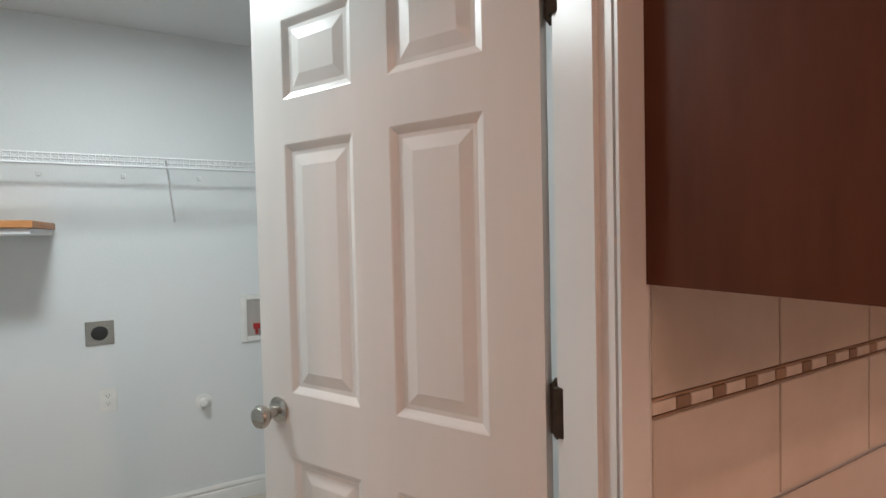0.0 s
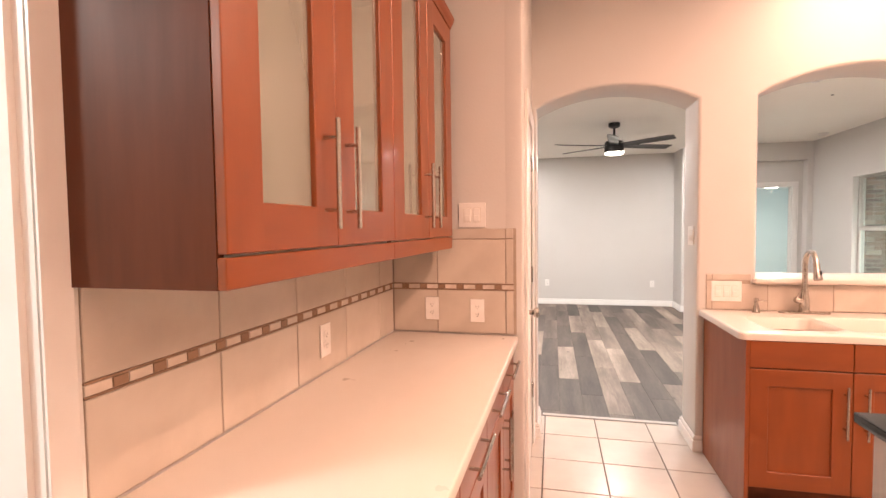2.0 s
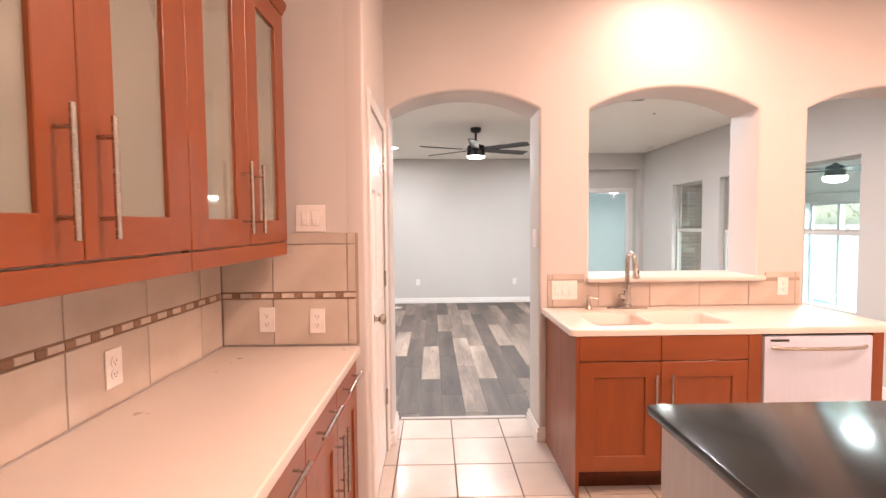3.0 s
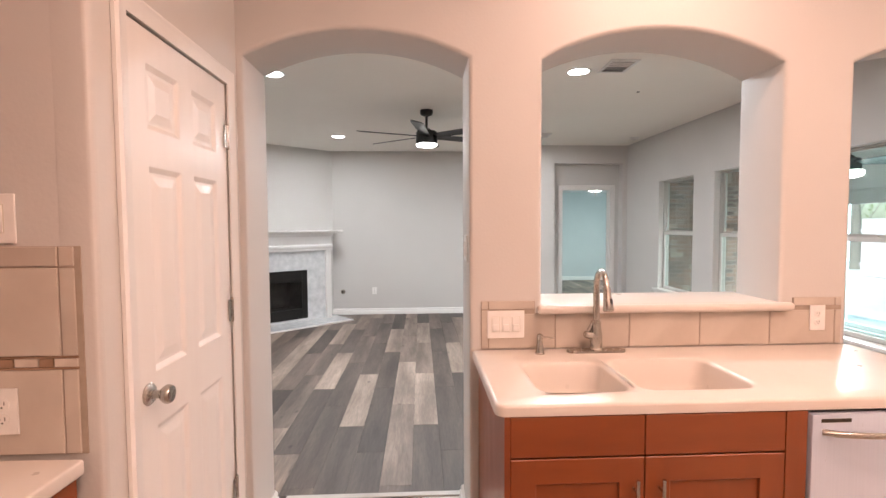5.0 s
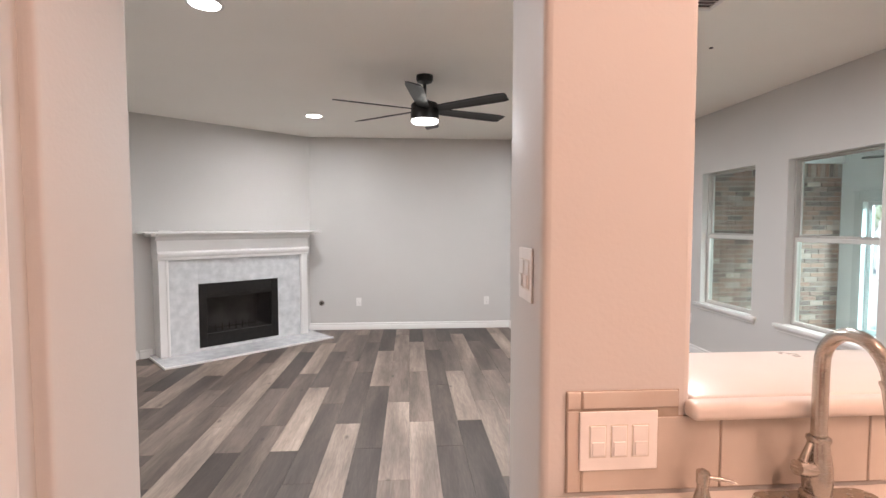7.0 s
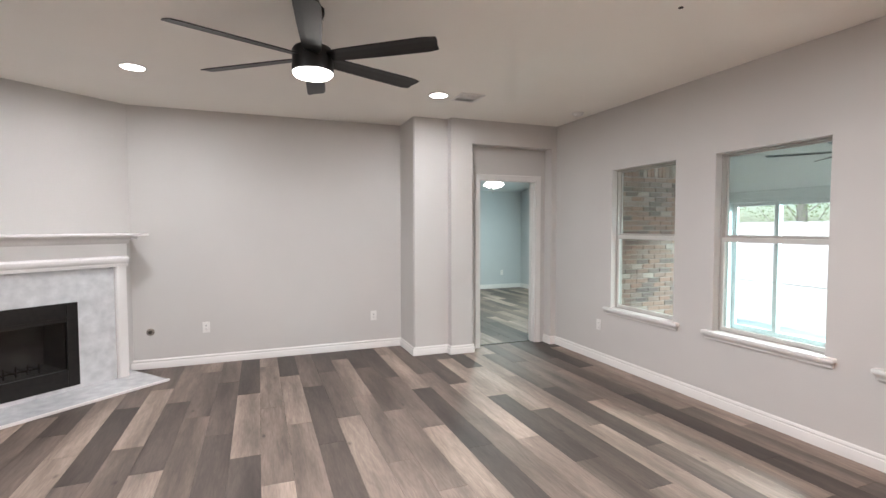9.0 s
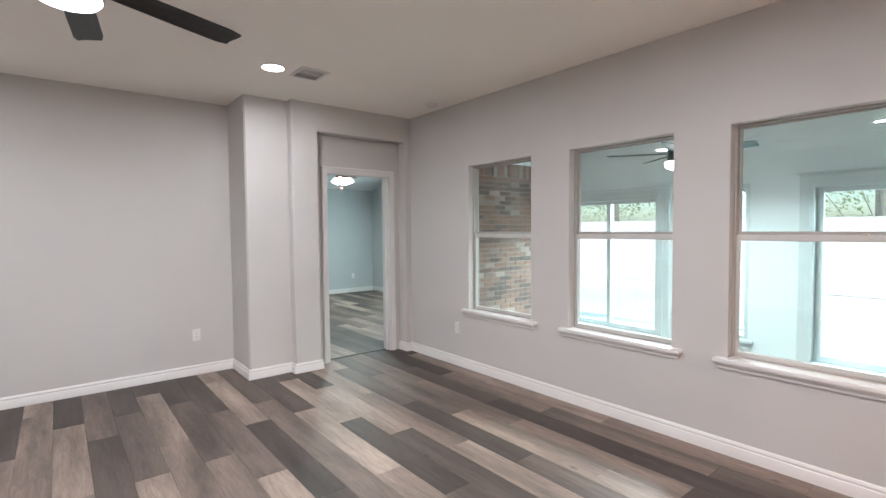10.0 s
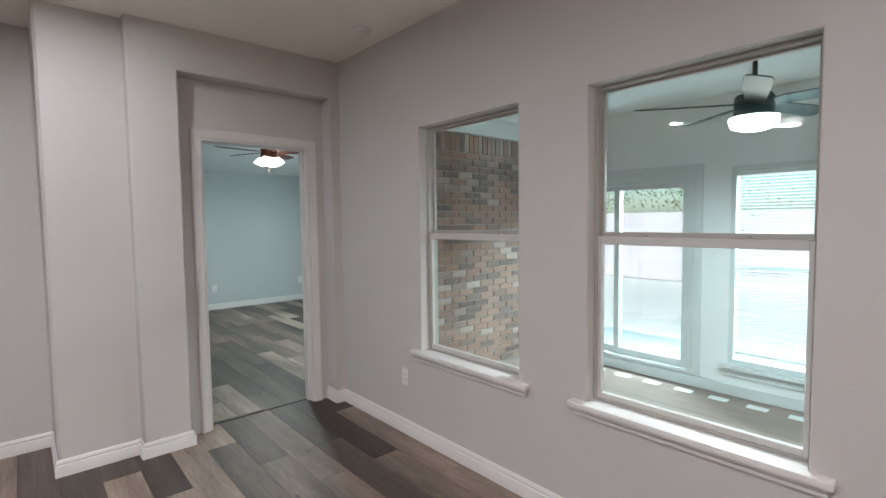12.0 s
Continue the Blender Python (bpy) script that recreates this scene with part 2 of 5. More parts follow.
def plank_material():
    m = bpy.data.materials.new("grey_oak_plank")
    m.use_nodes = True
    n, l = m.node_tree.nodes, m.node_tree.links
    b = n["Principled BSDF"]
    info, co = n.new("ShaderNodeObjectInfo"), n.new("ShaderNodeTexCoord")
    shift = n.new("ShaderNodeVectorMath")
    shift.operation = "MULTIPLY_ADD"
    big = n.new("ShaderNodeCombineXYZ")
    for i, k in enumerate((37.0, 91.0, 13.0)):
        mu = n.new("ShaderNodeMath")
        mu.operation = "MULTIPLY"
        mu.inputs[1].default_value = k
        l.new(info.outputs["Random"], mu.inputs[0])
        l.new(mu.outputs[0], big.inputs[i])
    shift.inputs[1].default_value = (1.3, 12.0, 1.0)
    l.new(co.outputs["Object"], shift.inputs[0])
    l.new(big.outputs[0], shift.inputs[2])
    grain = n.new("ShaderNodeTexNoise")
    grain.inputs["Scale"].default_value, grain.inputs["Detail"].default_value, grain.inputs["Roughness"].default_value = 2.2, 8.0, 0.62
    grain.inputs["Distortion"].default_value = 1.2
    l.new(shift.outputs[0], grain.inputs["Vector"])
    fine = n.new("ShaderNodeTexNoise")
    fine.inputs["Scale"].default_value, fine.inputs["Detail"].default_value = 10.0, 6.0
    l.new(shift.outputs[0], fine.inputs["Vector"])
    tone = n.new("ShaderNodeValToRGB")
    e = tone.color_ramp.elements
    e[0].position, e[0].color = 0.0, (0.050, 0.039, 0.033, 1)
    e[1].position, e[1].color = 1.0, (0.325, 0.254, 0.207, 1)
    for p, c in ((0.25, (0.086, 0.066, 0.055, 1)), (0.5, (0.145, 0.111, 0.090, 1)), (0.75, (0.215, 0.166, 0.134, 1))):
        k = e.new(p)
        k.color = c
    l.new(info.outputs["Random"], tone.inputs["Fac"])
    gr = n.new("ShaderNodeMapRange")
    gr.inputs["From Min"].default_value, gr.inputs["From Max"].default_value = 0.3, 0.7
    gr.inputs["To Min"].default_value, gr.inputs["To Max"].default_value = 0.74, 1.22
    l.new(grain.outputs["Fac"], gr.inputs["Value"])
    fr = n.new("ShaderNodeMapRange")
    fr.inputs["From Min"].default_value, fr.inputs["From Max"].default_value = 0.35, 0.65
    fr.inputs["To Min"].default_value, fr.inputs["To Max"].default_value = 0.88, 1.10
    l.new(fine.outputs["Fac"], fr.inputs["Value"])
    drift = n.new("ShaderNodeTexNoise")
    drift.inputs["Scale"].default_value, drift.inputs["Detail"].default_value = 1.15, 1.5
    dsh = n.new("ShaderNodeVectorMath")
    dsh.operation = "MULTIPLY_ADD"
    dsh.inputs[1].default_value = (0.9, 5.5, 1.0)
    l.new(co.outputs["Object"], dsh.inputs[0])
    l.new(big.outputs[0], dsh.inputs[2])
    l.new(dsh.outputs[0], drift.inputs["Vector"])
    dr = n.new("ShaderNodeMapRange")
    dr.inputs["From Min"].default_value, dr.inputs["From Max"].default_value = 0.3, 0.7
    dr.inputs["To Min"].default_value, dr.inputs["To Max"].default_value = 0.62, 1.36
    l.new(drift.outputs["Fac"], dr.inputs["Value"])
    m0 = n.new("ShaderNodeMath")
    m0.operation = "MULTIPLY"
    l.new(dr.outputs[0], m0.inputs[0])
    l.new(gr.outputs[0], m0.inputs[1])
    mm = n.new("ShaderNodeMath")
    mm.operation = "MULTIPLY"
    l.new(m0.outputs[0], mm.inputs[0])
    l.new(fr.outputs[0], mm.inputs[1])
    hv = n.new("ShaderNodeHueSaturation")
    l.new(tone.outputs[0], hv.inputs["Color"])
    l.new(mm.outputs[0], hv.inputs["Value"])
    # sparse dark knots
    knot = n.new("ShaderNodeTexVoronoi")
    knot.inputs["Scale"].default_value = 2.2
    ks = n.new("ShaderNodeVectorMath")
    ks.operation = "MULTIPLY_ADD"
    ks.inputs[1].default_value = (1.0, 2.2, 1.0)
    l.new(co.outputs["Object"], ks.inputs[0])
    l.new(big.outputs[0], ks.inputs[2])
    l.new(ks.outputs[0], knot.inputs["Vector"])
    kr = n.new("ShaderNodeMapRange")
    kr.inputs["From Min"].default_value, kr.inputs["From Max"].default_value = 0.015, 0.085
    kr.inputs["To Min"].default_value, kr.inputs["To Max"].default_value = 0.38, 1.0
    l.new(knot.outputs["Distance"], kr.inputs["Value"])
    h2 = n.new("ShaderNodeHueSaturation")
    l.new(hv.outputs[0], h2.inputs["Color"])
    l.new(kr.outputs[0], h2.inputs["Value"])
    l.new(h2.outputs[0], b.inputs["Base Color"])
    b.inputs["Roughness"].default_value = 0.52
    b.inputs["Specular IOR Level"].default_value = 0.45
    bp = n.new("ShaderNodeBump")
    bp.inputs["Strength"].default_value, bp.inputs["Distance"].default_value = 0.15, 0.001
    l.new(fine.outputs["Fac"], bp.inputs["Height"])
    l.new(bp.outputs[0], b.inputs["Normal"])
    return m


PLANK = plank_material()


def brick_material():
    m = material("mottled_brick", (0.29, 0.165, 0.12), 0.85, second=(0.14, 0.085, 0.068), scale=14, amount=0.6, detail=6, bump=0.5, bump_scale=60)
    n, l = m.node_tree.nodes, m.node_tree.links
    b = n["Principled BSDF"]
    src = b.inputs["Base Color"].links[0].from_socket
    info, ramp, mix = n.new("ShaderNodeObjectInfo"), n.new("ShaderNodeValToRGB"), n.new("ShaderNodeMix")
    e = ramp.color_ramp.elements
    e[0].color, e[1].color = (0.075, 0.062, 0.060, 1), (0.52, 0.43, 0.36, 1)
    for p, c in ((0.2, (0.14, 0.105, 0.098, 1)), (0.42, (0.29, 0.165, 0.125, 1)), (0.62, (0.34, 0.21, 0.16, 1)), (0.8, (0.21, 0.155, 0.135, 1))):
        k = e.new(p)
        k.color = c
    l.new(info.outputs["Random"], ramp.inputs["Fac"])
    mix.data_type, mix.blend_type = "RGBA", "MIX"
    mix.inputs["Factor"].default_value = 0.68
    l.new(src, mix.inputs["A"])
    l.new(ramp.outputs[0], mix.inputs["B"])
    l.new(mix.outputs["Result"], b.inputs["Base Color"])
    return m


BRICK = brick_material()
MORTAR = material("pale_mortar", (0.36, 0.325, 0.29), 0.95, second=(0.30, 0.27, 0.24), scale=40, bump=0.4, bump_scale=80)


# ---- mesh helpers ----
def mesh_ob(name, bm, mat, parent=None, label="", smooth=False):
    me = bpy.data.meshes.new(name)
    bmesh.ops.recalc_face_normals(bm, faces=bm.faces[:])
    bm.to_mesh(me)
    bm.free()
    for k in (mat if isinstance(mat, (list, tuple)) else [mat]):
        me.materials.append(k)
    if smooth:
        me.polygons.foreach_set("use_smooth", [True] * len(me.polygons))
        me.set_sharp_from_angle(angle=radians(38))
    ob = new(name, me)
    if parent is not None:
        ob.parent = parent
    if label:
        tagged(ob, label)
    return ob


def part(name, bm, mat, parent, label="", smooth=False):
    return mesh_ob(name, bm, mat, parent, label, smooth)


def thing(name, m, label, category, group="", kind=""):
    ob = new(name)
    ob.empty_display_size = 0.1
    ob.matrix_world = m
    return tagged(ob, label, category, group, kind)


def box(bm, lo, hi, bevel=0.0, seg=1, mat=0):
    made = bmesh.ops.create_cube(bm, size=1.0)["verts"]
    for v in made:
        v.co = Vector([lo[i] + (v.co[i] + 0.5) * (hi[i] - lo[i]) for i in range(3)])
    faces = list({f for v in made for f in v.link_faces})
    for f in faces:
        f.material_index = mat
    if bevel:
        edges = list({e for f in faces for e in f.edges})
        bmesh.ops.bevel(bm, geom=edges, offset=bevel, segments=seg, profile=0.5, affect="EDGES")
    return bm


def boxes(*items, bevel=0.0, seg=1):
    bm = bmesh.new()
    for lo, hi in items:
        box(bm, lo, hi, bevel, seg)
    return bm


def rod(bm, a, b, r, n=10, r2=None, caps=True):
    a, b = Vector(a), Vector(b)
    q = (b - a).to_track_quat("Z", "Y").to_matrix().to_4x4()
    bmesh.ops.create_cone(bm, cap_ends=caps, segments=n, radius1=r, radius2=r if r2 is None else r2, depth=(b - a).length,
                          matrix=Matrix.Translation((a + b) / 2) @ q)
    return bm


def lathe(profile, n=24, m=None):
    """A turned solid from (radius, height) pairs."""
    bm = bmesh.new()
    rings = []
    for r, z in profile:
        rings.append([bm.verts.new((r * math.cos(2 * math.pi * i / n), r * math.sin(2 * math.pi * i / n), z)) for i in range(n)])
    for a, b in zip(rings, rings[1:]):
        for i in range(n):
            bm.faces.new((a[i], a[(i + 1) % n], b[(i + 1) % n], b[i]))
    bm.faces.new(rings[0][::-1])
    bm.faces.new(rings[-1])
    if m is not None:
        bmesh.ops.transform(bm, matrix=m, verts=bm.verts[:])
    return bm


def sweep(points, profile, closed=False):
    """A profile of (out, up) pairs carried along a level line of points; out is to the line's left."""
    bm = bmesh.new()
    pts = [Vector(p) for p in points]
    rows = []
    for i, p in enumerate(pts):
        d1 = (p - pts[i - 1]).normalized() if i else (pts[1] - p).normalized()
        d2 = (pts[i + 1] - p).normalized() if i < len(pts) - 1 else d1
        n1, n2 = Vector((-d1.y, d1.x, 0)), Vector((-d2.y, d2.x, 0))
        n = (n1 + n2) / max(0.2, 1 + n1.dot(n2))
        rows.append([bm.verts.new(p + n * o + Vector((0, 0, u))) for o, u in profile])
    k = len(profile)
    for a, b in zip(rows, rows[1:]):
        for j in range(k):
            bm.faces.new((a[j], a[(j + 1) % k], b[(j + 1) % k], b[j]))
    bm.faces.new(rows[0][::-1])
    bm.faces.new(rows[-1])
    return bm


def outline_mesh(name, loops, depth, bevel, m, mat, label, category, kind="structure"):
    """A slab with openings from closed loops of (u, v), rounded at its edges; u, v, depth are the slab's own axes."""
    cu = bpy.data.curves.new(name, "CURVE")
    cu.dimensions, cu.fill_mode = "2D", "BOTH"
    cu.extrude, cu.bevel_depth, cu.bevel_resolution, cu.offset = depth / 2 - bevel, bevel, 3, -bevel
    for loop in loops:
        sp = cu.splines.new("POLY")
        sp.points.add(len(loop) - 1)
        for q, (u, v) in zip(sp.points, loop):
            q.co = (u, v, 0, 1)
        sp.use_cyclic_u = True
    tmp = bpy.data.objects.new(name + "_tmp", cu)
    scene.collection.objects.link(tmp)
    bpy.context.view_layer.update()
    me = bpy.data.meshes.new_from_object(tmp.evaluated_get(bpy.context.evaluated_depsgraph_get()))
    bpy.data.objects.remove(tmp)
    bpy.data.curves.remove(cu)
    me.materials.clear()
    me.materials.append(mat)
    me.polygons.foreach_set("use_smooth", [True] * len(me.polygons))
    me.set_sharp_from_angle(angle=radians(50))
    me.name = name
    ob = new(name, me)
    ob.matrix_world = m
    return tagged(ob, label, category, kind=kind)


def wall(name, items, mat, label, bevel=0.0):
    return tagged(mesh_ob(name, boxes(*items, bevel=bevel), mat), label, "wall", kind="structure")


# ---- setting: plan ----
KX, AX0, AX1 = -2.6, 3.475, 3.79        # kitchen's west end, arch wall's two faces
NY, SY = 0.846, -3.80                   # cabinet wall, window wall
BX = 9.23                               # living room's far wall
LY = 2.43                               # living room's side wall


def arc(u0, u1, spring, apex, n=18):
    w, h = abs(u1 - u0) / 2, apex - spring
    r = (w * w + h * h) / (2 * h)
    mid, a = (u0 + u1) / 2, math.asin(w / r)
    s = 1 if u1 > u0 else -1
    return [(mid + s * r * math.sin(-a + 2 * a * i / n), apex - r + r * math.cos(-a + 2 * a * i / n)) for i in range(n + 1)]


# the cabinet wall and the laundry behind it stand a little off square
RUN = Matrix.Translation((2.545, 0.848, 0)) @ Euler((0, 0, radians(-1.3))).to_matrix().to_4x4() @ Matrix.Translation((-2.545, -0.842, 0))


def run(*obs):
    for ob in obs:
        ob.matrix_world = RUN @ ob.matrix_world


# arch wall, in (y, z): two walk-through arches and the pass-through over the sink
arch_wall = outline_mesh("wall_arches", [
    [(LY + 0.1, 0), (LY + 0.1, KC + 0.1), (SY - 0.02, KC + 0.1), (SY - 0.02, 2.200)]
    + arc(SY - 0.02, -2.597, 2.200, 2.340)[1:] + [(-2.597, 0), (-0.820, 0)]
    + arc(-0.820, 0.158, 2.200, 2.320) + [(0.158, 0)],
    [(-1.149, 1.062), (-2.268, 1.062)] + arc(-2.268, -1.149, 2.200, 2.340),
], AX1 - AX0, 0.018, Matrix(((0, 0, 1, (AX0 + AX1) / 2), (1, 0, 0, 0), (0, 1, 0, 0), (0, 0, 0, 1))), PAINT,
    "painted drywall with two arched doorways and an arched pass-through", "wall")

# cabinet wall with the laundry doorway, return wall and pantry wall
LX0, LX1, LH = 0.097, 0.862, 2.045
run(wall("wall_cabinets", [((KX - 0.1, NY, 0), (LX0, 0.96, KC)), ((LX1 + 0.018, NY, 0), (2.66, 0.96, KC)), ((LX0, NY, LH), (LX1 + 0.018, 0.96, KC))], PAINT, "painted drywall behind cabinets, with the laundry doorway"))
PX0, PX1, PH, PY = 2.69, 3.362, 2.045, 0.185
outline_mesh("wall_pantry", [[(2.548, 0), (2.548, KC), (3.6, KC), (3.6, 0), (PX1, 0), (PX1, PH), (PX0, PH), (PX0, 0)]],
             0.10, 0.016, Matrix(((1, 0, 0, 0), (0, 0, 1, PY + 0.05), (0, 1, 0, 0), (0, 0, 0, 1))), PAINT, "painted drywall round the pantry door", "wall")
wall("wall_return", [((2.5484, PY + 0.04, 0), (2.648, NY + 0.004, KC))], PAINT, "painted drywall at the end of the counter")
wall("wall_pantry_back", [((2.665, NY + 0.002, 0), (AX0, 0.95, KC))], PAINT, "plain painted drywall inside the pantry")
# far ends of the kitchen
wall("wall_kitchen_west", [((KX - 0.1, SY, 0), (KX, 1.06, KC))], PAINT, "plain painted kitchen wall")

# window wall: living room and kitchen
WINS = [(6.81, 7.615), (5.588, 6.415), (4.40, 5.242)]
WZ0, WZ1 = 0.60, 2.033
outline_mesh("wall_windows", [[(KX, -0.2), (KX, KC + 0.1), (8.9, KC + 0.1), (8.9, -0.2)]] + [[(a, WZ0), (b, WZ0), (b, WZ1), (a, WZ1)] for a, b in WINS],
             0.15, 0.006, Matrix(((1, 0, 0, 0), (0, 0, 1, SY - 0.075), (0, 1, 0, 0), (0, 0, 0, 1))), PAINT, "painted drywall with three windows onto the sunroom", "wall")
# living room
wall("wall_living_back", [((BX, -2.05, 0), (BX + 0.12, 1.0, LC + 0.1))], PAINT, "grey painted drywall")
wall("wall_living_side", [((AX1, LY, 0), (8.0, LY + 0.12, LC + 0.1))], PAINT, "grey painted drywall beside the fireplace")
D = Vector((0.649, -0.761, 0))
NRM = Vector((-0.761, -0.649, 0))
FP = Matrix(((D.x, -NRM.x, 0, 8.39), (D.y, -NRM.y, 0, 1.494), (0, 0, 1, 0), (0, 0, 0, 1)))   # u along the wall, v into it
outline_mesh("wall_chimney", [[(-1.25, 0), (-1.25, LC + 0.05), (1.25, LC + 0.05), (1.25, 0), (0.60, 0), (0.60, 1.0), (-0.60, 1.0), (-0.60, 0)]],
             0.12, 0.002, FP @ Matrix(((1, 0, 0, 0), (0, 0, 1, 0.27), (0, 1, 0, 0), (0, 0, 0, 1))), PAINT, "grey painted drywall over the corner fireplace", "wall")
# pilaster and door surround
wall("wall_pilaster", [((8.70, -2.62, 0), (BX + 0.1, -1.99, LC + 0.05))], PAINT, "grey painted drywall pilaster", bevel=0.015)
DX, DY0, DY1, DH = 8.75, -3.606, -2.82, 2.022
outline_mesh("wall_door_surround", [[(-2.40, 0), (-2.40, LC + 0.05), (SY - 0.05, LC + 0.05), (SY - 0.05, 0), (-3.728, 0), (-3.728, 2.40), (-2.672, 2.40), (-2.672, 0)]],
             0.155, 0.012, Matrix(((0, 0, 1, 8.605 + 0.0775), (1, 0, 0, 0), (0, 1, 0, 0), (0, 0, 0, 1))), PAINT, "grey painted drywall niche round the bedroom door", "wall")
outline_mesh("wall_bedroom_door", [[(-2.40, 0), (-2.40, LC), (SY, LC), (SY, 0), (DY0, 0), (DY0, DH), (DY1, DH), (DY1, 0)]],
             0.12, 0.002, Matrix(((0, 0, 1, DX + 0.06), (1, 0, 0, 0), (0, 1, 0, 0), (0, 0, 0, 1))), PAINT, "grey painted drywall with the bedroom doorway", "wall")
# ceilings
def ceiling(name, lo, hi, label):
    return tagged(mesh_ob(name, boxes((lo, hi)), CEIL), label, "ceiling", kind="structure")
ceiling("ceiling_kitchen", (KX, SY, KC), (AX0, 1.06, KC + 0.08), "flat painted kitchen ceiling")
ceiling("ceiling_living", (AX1, SY, LC), (BX, LY, LC + 0.08), "flat textured living room ceiling")

# laundry room
LB = 3.164
run(wall("wall_laundry_back", [((-1.6, LB, 0), (1.3, LB + 0.1, UC))], LAUNDRY, "pale painted laundry wall"))
run(wall("wall_laundry_east", [((1.2, 0.96, 0), (1.3, LB, UC))], LAUNDRY, "pale painted laundry wall"))
run(wall("wall_laundry_west", [((-1.7, 0.96, 0), (-1.6, LB + 0.1, UC))], LAUNDRY, "pale painted laundry wall"))
run(wall("wall_laundry_front", [((-1.6, 0.962, 0), (LX0 - 0.02, 0.98, UC)), ((LX1 + 0.06, 0.962, 0), (1.2, 0.98, UC)), ((LX0 - 0.02, 0.962, LH + 0.02), (LX1 + 0.06, 0.98, UC))], LAUNDRY, "pale painted laundry wall by the door"))
run(tagged(mesh_ob("ceiling_laundry", boxes(((-1.7, 0.96, UC), (1.3, LB + 0.1, UC + 0.08))), LAUNDRY), "flat white laundry ceiling", "ceiling", kind="structure"))

# bedroom
wall("wall_bedroom_back", [((13.7, -6.4, 0), (13.8, -2.06, 3.4))], BEDPAINT, "pale grey-green bedroom wall")
wall("wall_bedroom_south", [((8.9, -6.4, 0), (13.7, -6.3, 3.4))], BEDPAINT, "pale grey-green bedroom wall")
wall("wall_bedroom_north", [((9.33, -2.12, 0), (13.7, -2.06, 3.4))], BEDPAINT, "pale grey-green bedroom wall")
wall("wall_bedroom_west", [((8.882, -6.3, 0), (8.95, SY, 3.4)), ((8.882, SY, LC + 0.1), (8.95, -2.06, 3.4))], BEDPAINT, "pale grey-green bedroom wall")
bm = bmesh.new()
vs = [bm.verts.new(p) for p in ((13.7, -6.3, 2.30), (13.7, -2.06, 2.30), (8.9, -2.06, 3.3), (8.9, -6.3, 3.3), (13.7, -6.3, 2.38), (13.7, -2.06, 2.38), (8.9, -2.06, 3.38), (8.9, -6.3, 3.38))]
for f in ((0, 1, 2, 3), (4, 5, 6, 7), (0, 1, 5, 4), (1, 2, 6, 5), (2, 3, 7, 6), (3, 0, 4, 7)):
    bm.faces.new([vs[i] for i in f])
tagged(mesh_ob("ceiling_bedroom", bm, SUNPAINT), "sloping painted bedroom ceiling", "ceiling", kind="structure")

# sunroom
SZ, SC, SFY = -0.12, 2.50, -6.50
outline_mesh("wall_sunroom_far", [[(2.4, SZ - 0.2), (2.4, SC), (9.0, SC), (9.0, SZ - 0.2)],
             [(6.97, 0.0), (8.42, 0.0), (8.42, 1.83), (6.97, 1.83)], [(6.02, 0.16), (6.68, 0.16), (6.68, 1.88), (6.02, 1.88)], [(3.95, 0.0), (5.50, 0.0), (5.50, 1.85), (3.95, 1.85)]],
             0.12, 0.004, Matrix(((1, 0, 0, 0), (0, 0, 1, SFY - 0.06), (0, 1, 0, 0), (0, 0, 0, 1))), SUNPAINT, "white sunroom wall with sliding doors and a window", "wall")
wall("wall_sunroom_west", [((2.3, SFY - 0.12, SZ - 0.1), (2.4, SY - 0.15, SC))], SUNPAINT, "white sunroom end wall")
wall("wall_sunroom_frieze", [((8.66, SFY, 2.312), (8.88, SY - 0.152, SC))], SUNPAINT, "white board above the brick")
tagged(mesh_ob("ceiling_sunroom", boxes(((2.3, SFY - 0.5, SC), (9.0, SY - 0.152, SC + 0.08))), SUNPAINT), "pale sunroom ceiling", "ceiling", kind="structure")
tagged(mesh_ob("ground", boxes(((-300, -400, -0.75), (300, 300, -0.27))), CONCRETE), "pale sunlit concrete and dry ground outside", "ground", kind="structure")

# floors: bases; planks and tiles come last
def floor_base(name, items, mat, label):
    return tagged(mesh_ob(name, boxes(*items), mat), label, "floor", kind="structure")
TX = 3.88                                # where tile meets plank, under the arch
floor_k = floor_base("floor_kitchen", [((KX, SY, -0.1), (TX, 1.04, -0.004))], FGROUT, "cream ceramic floor tiles with dark grout")
floor_l = floor_base("floor_living", [((TX, SY, -0.1), (8.88, LY, -0.004)), ((8.88, -1.99, -0.1), (BX, LY, -0.004))], SUBFLOOR, "grey-brown wood-look floor planks")
floor_b = floor_base("floor_bedroom", [((8.882, -6.3, -0.1), (13.7, -2.06, -0.004))], SUBFLOOR, "grey-brown wood-look bedroom floor planks")
floor_u = floor_base("floor_laundry", [((-1.6, 0.962, -0.1), (1.2, LB, -0.004))], FGROUT, "cream ceramic laundry floor tiles")
run(floor_u)
floor_s = floor_base("floor_sunroom", [((2.4, SFY, SZ - 0.1), (8.7, SY - 0.15, SZ - 0.004))], SUBFLOOR, "brown plank sunroom floor")

# ---- trim and doors ----
ROOT = {}


def base(name, at, label, category, group="", kind=""):
    ob = thing(name, Matrix.Translation(at), label, category, group, kind)
    ROOT[ob] = Matrix.Translation(at)
    return ob


def wpart(name, bm, mat, parent, label="", smooth=False):
    """A part drawn in world coordinates under a thing, or under a part of it."""
    m = ROOT[parent]
    bmesh.ops.transform(bm, matrix=m.inverted(), verts=bm.verts[:])
    ob = part(name, bm, mat, parent, label, smooth)
    ROOT[ob] = m
    return ob


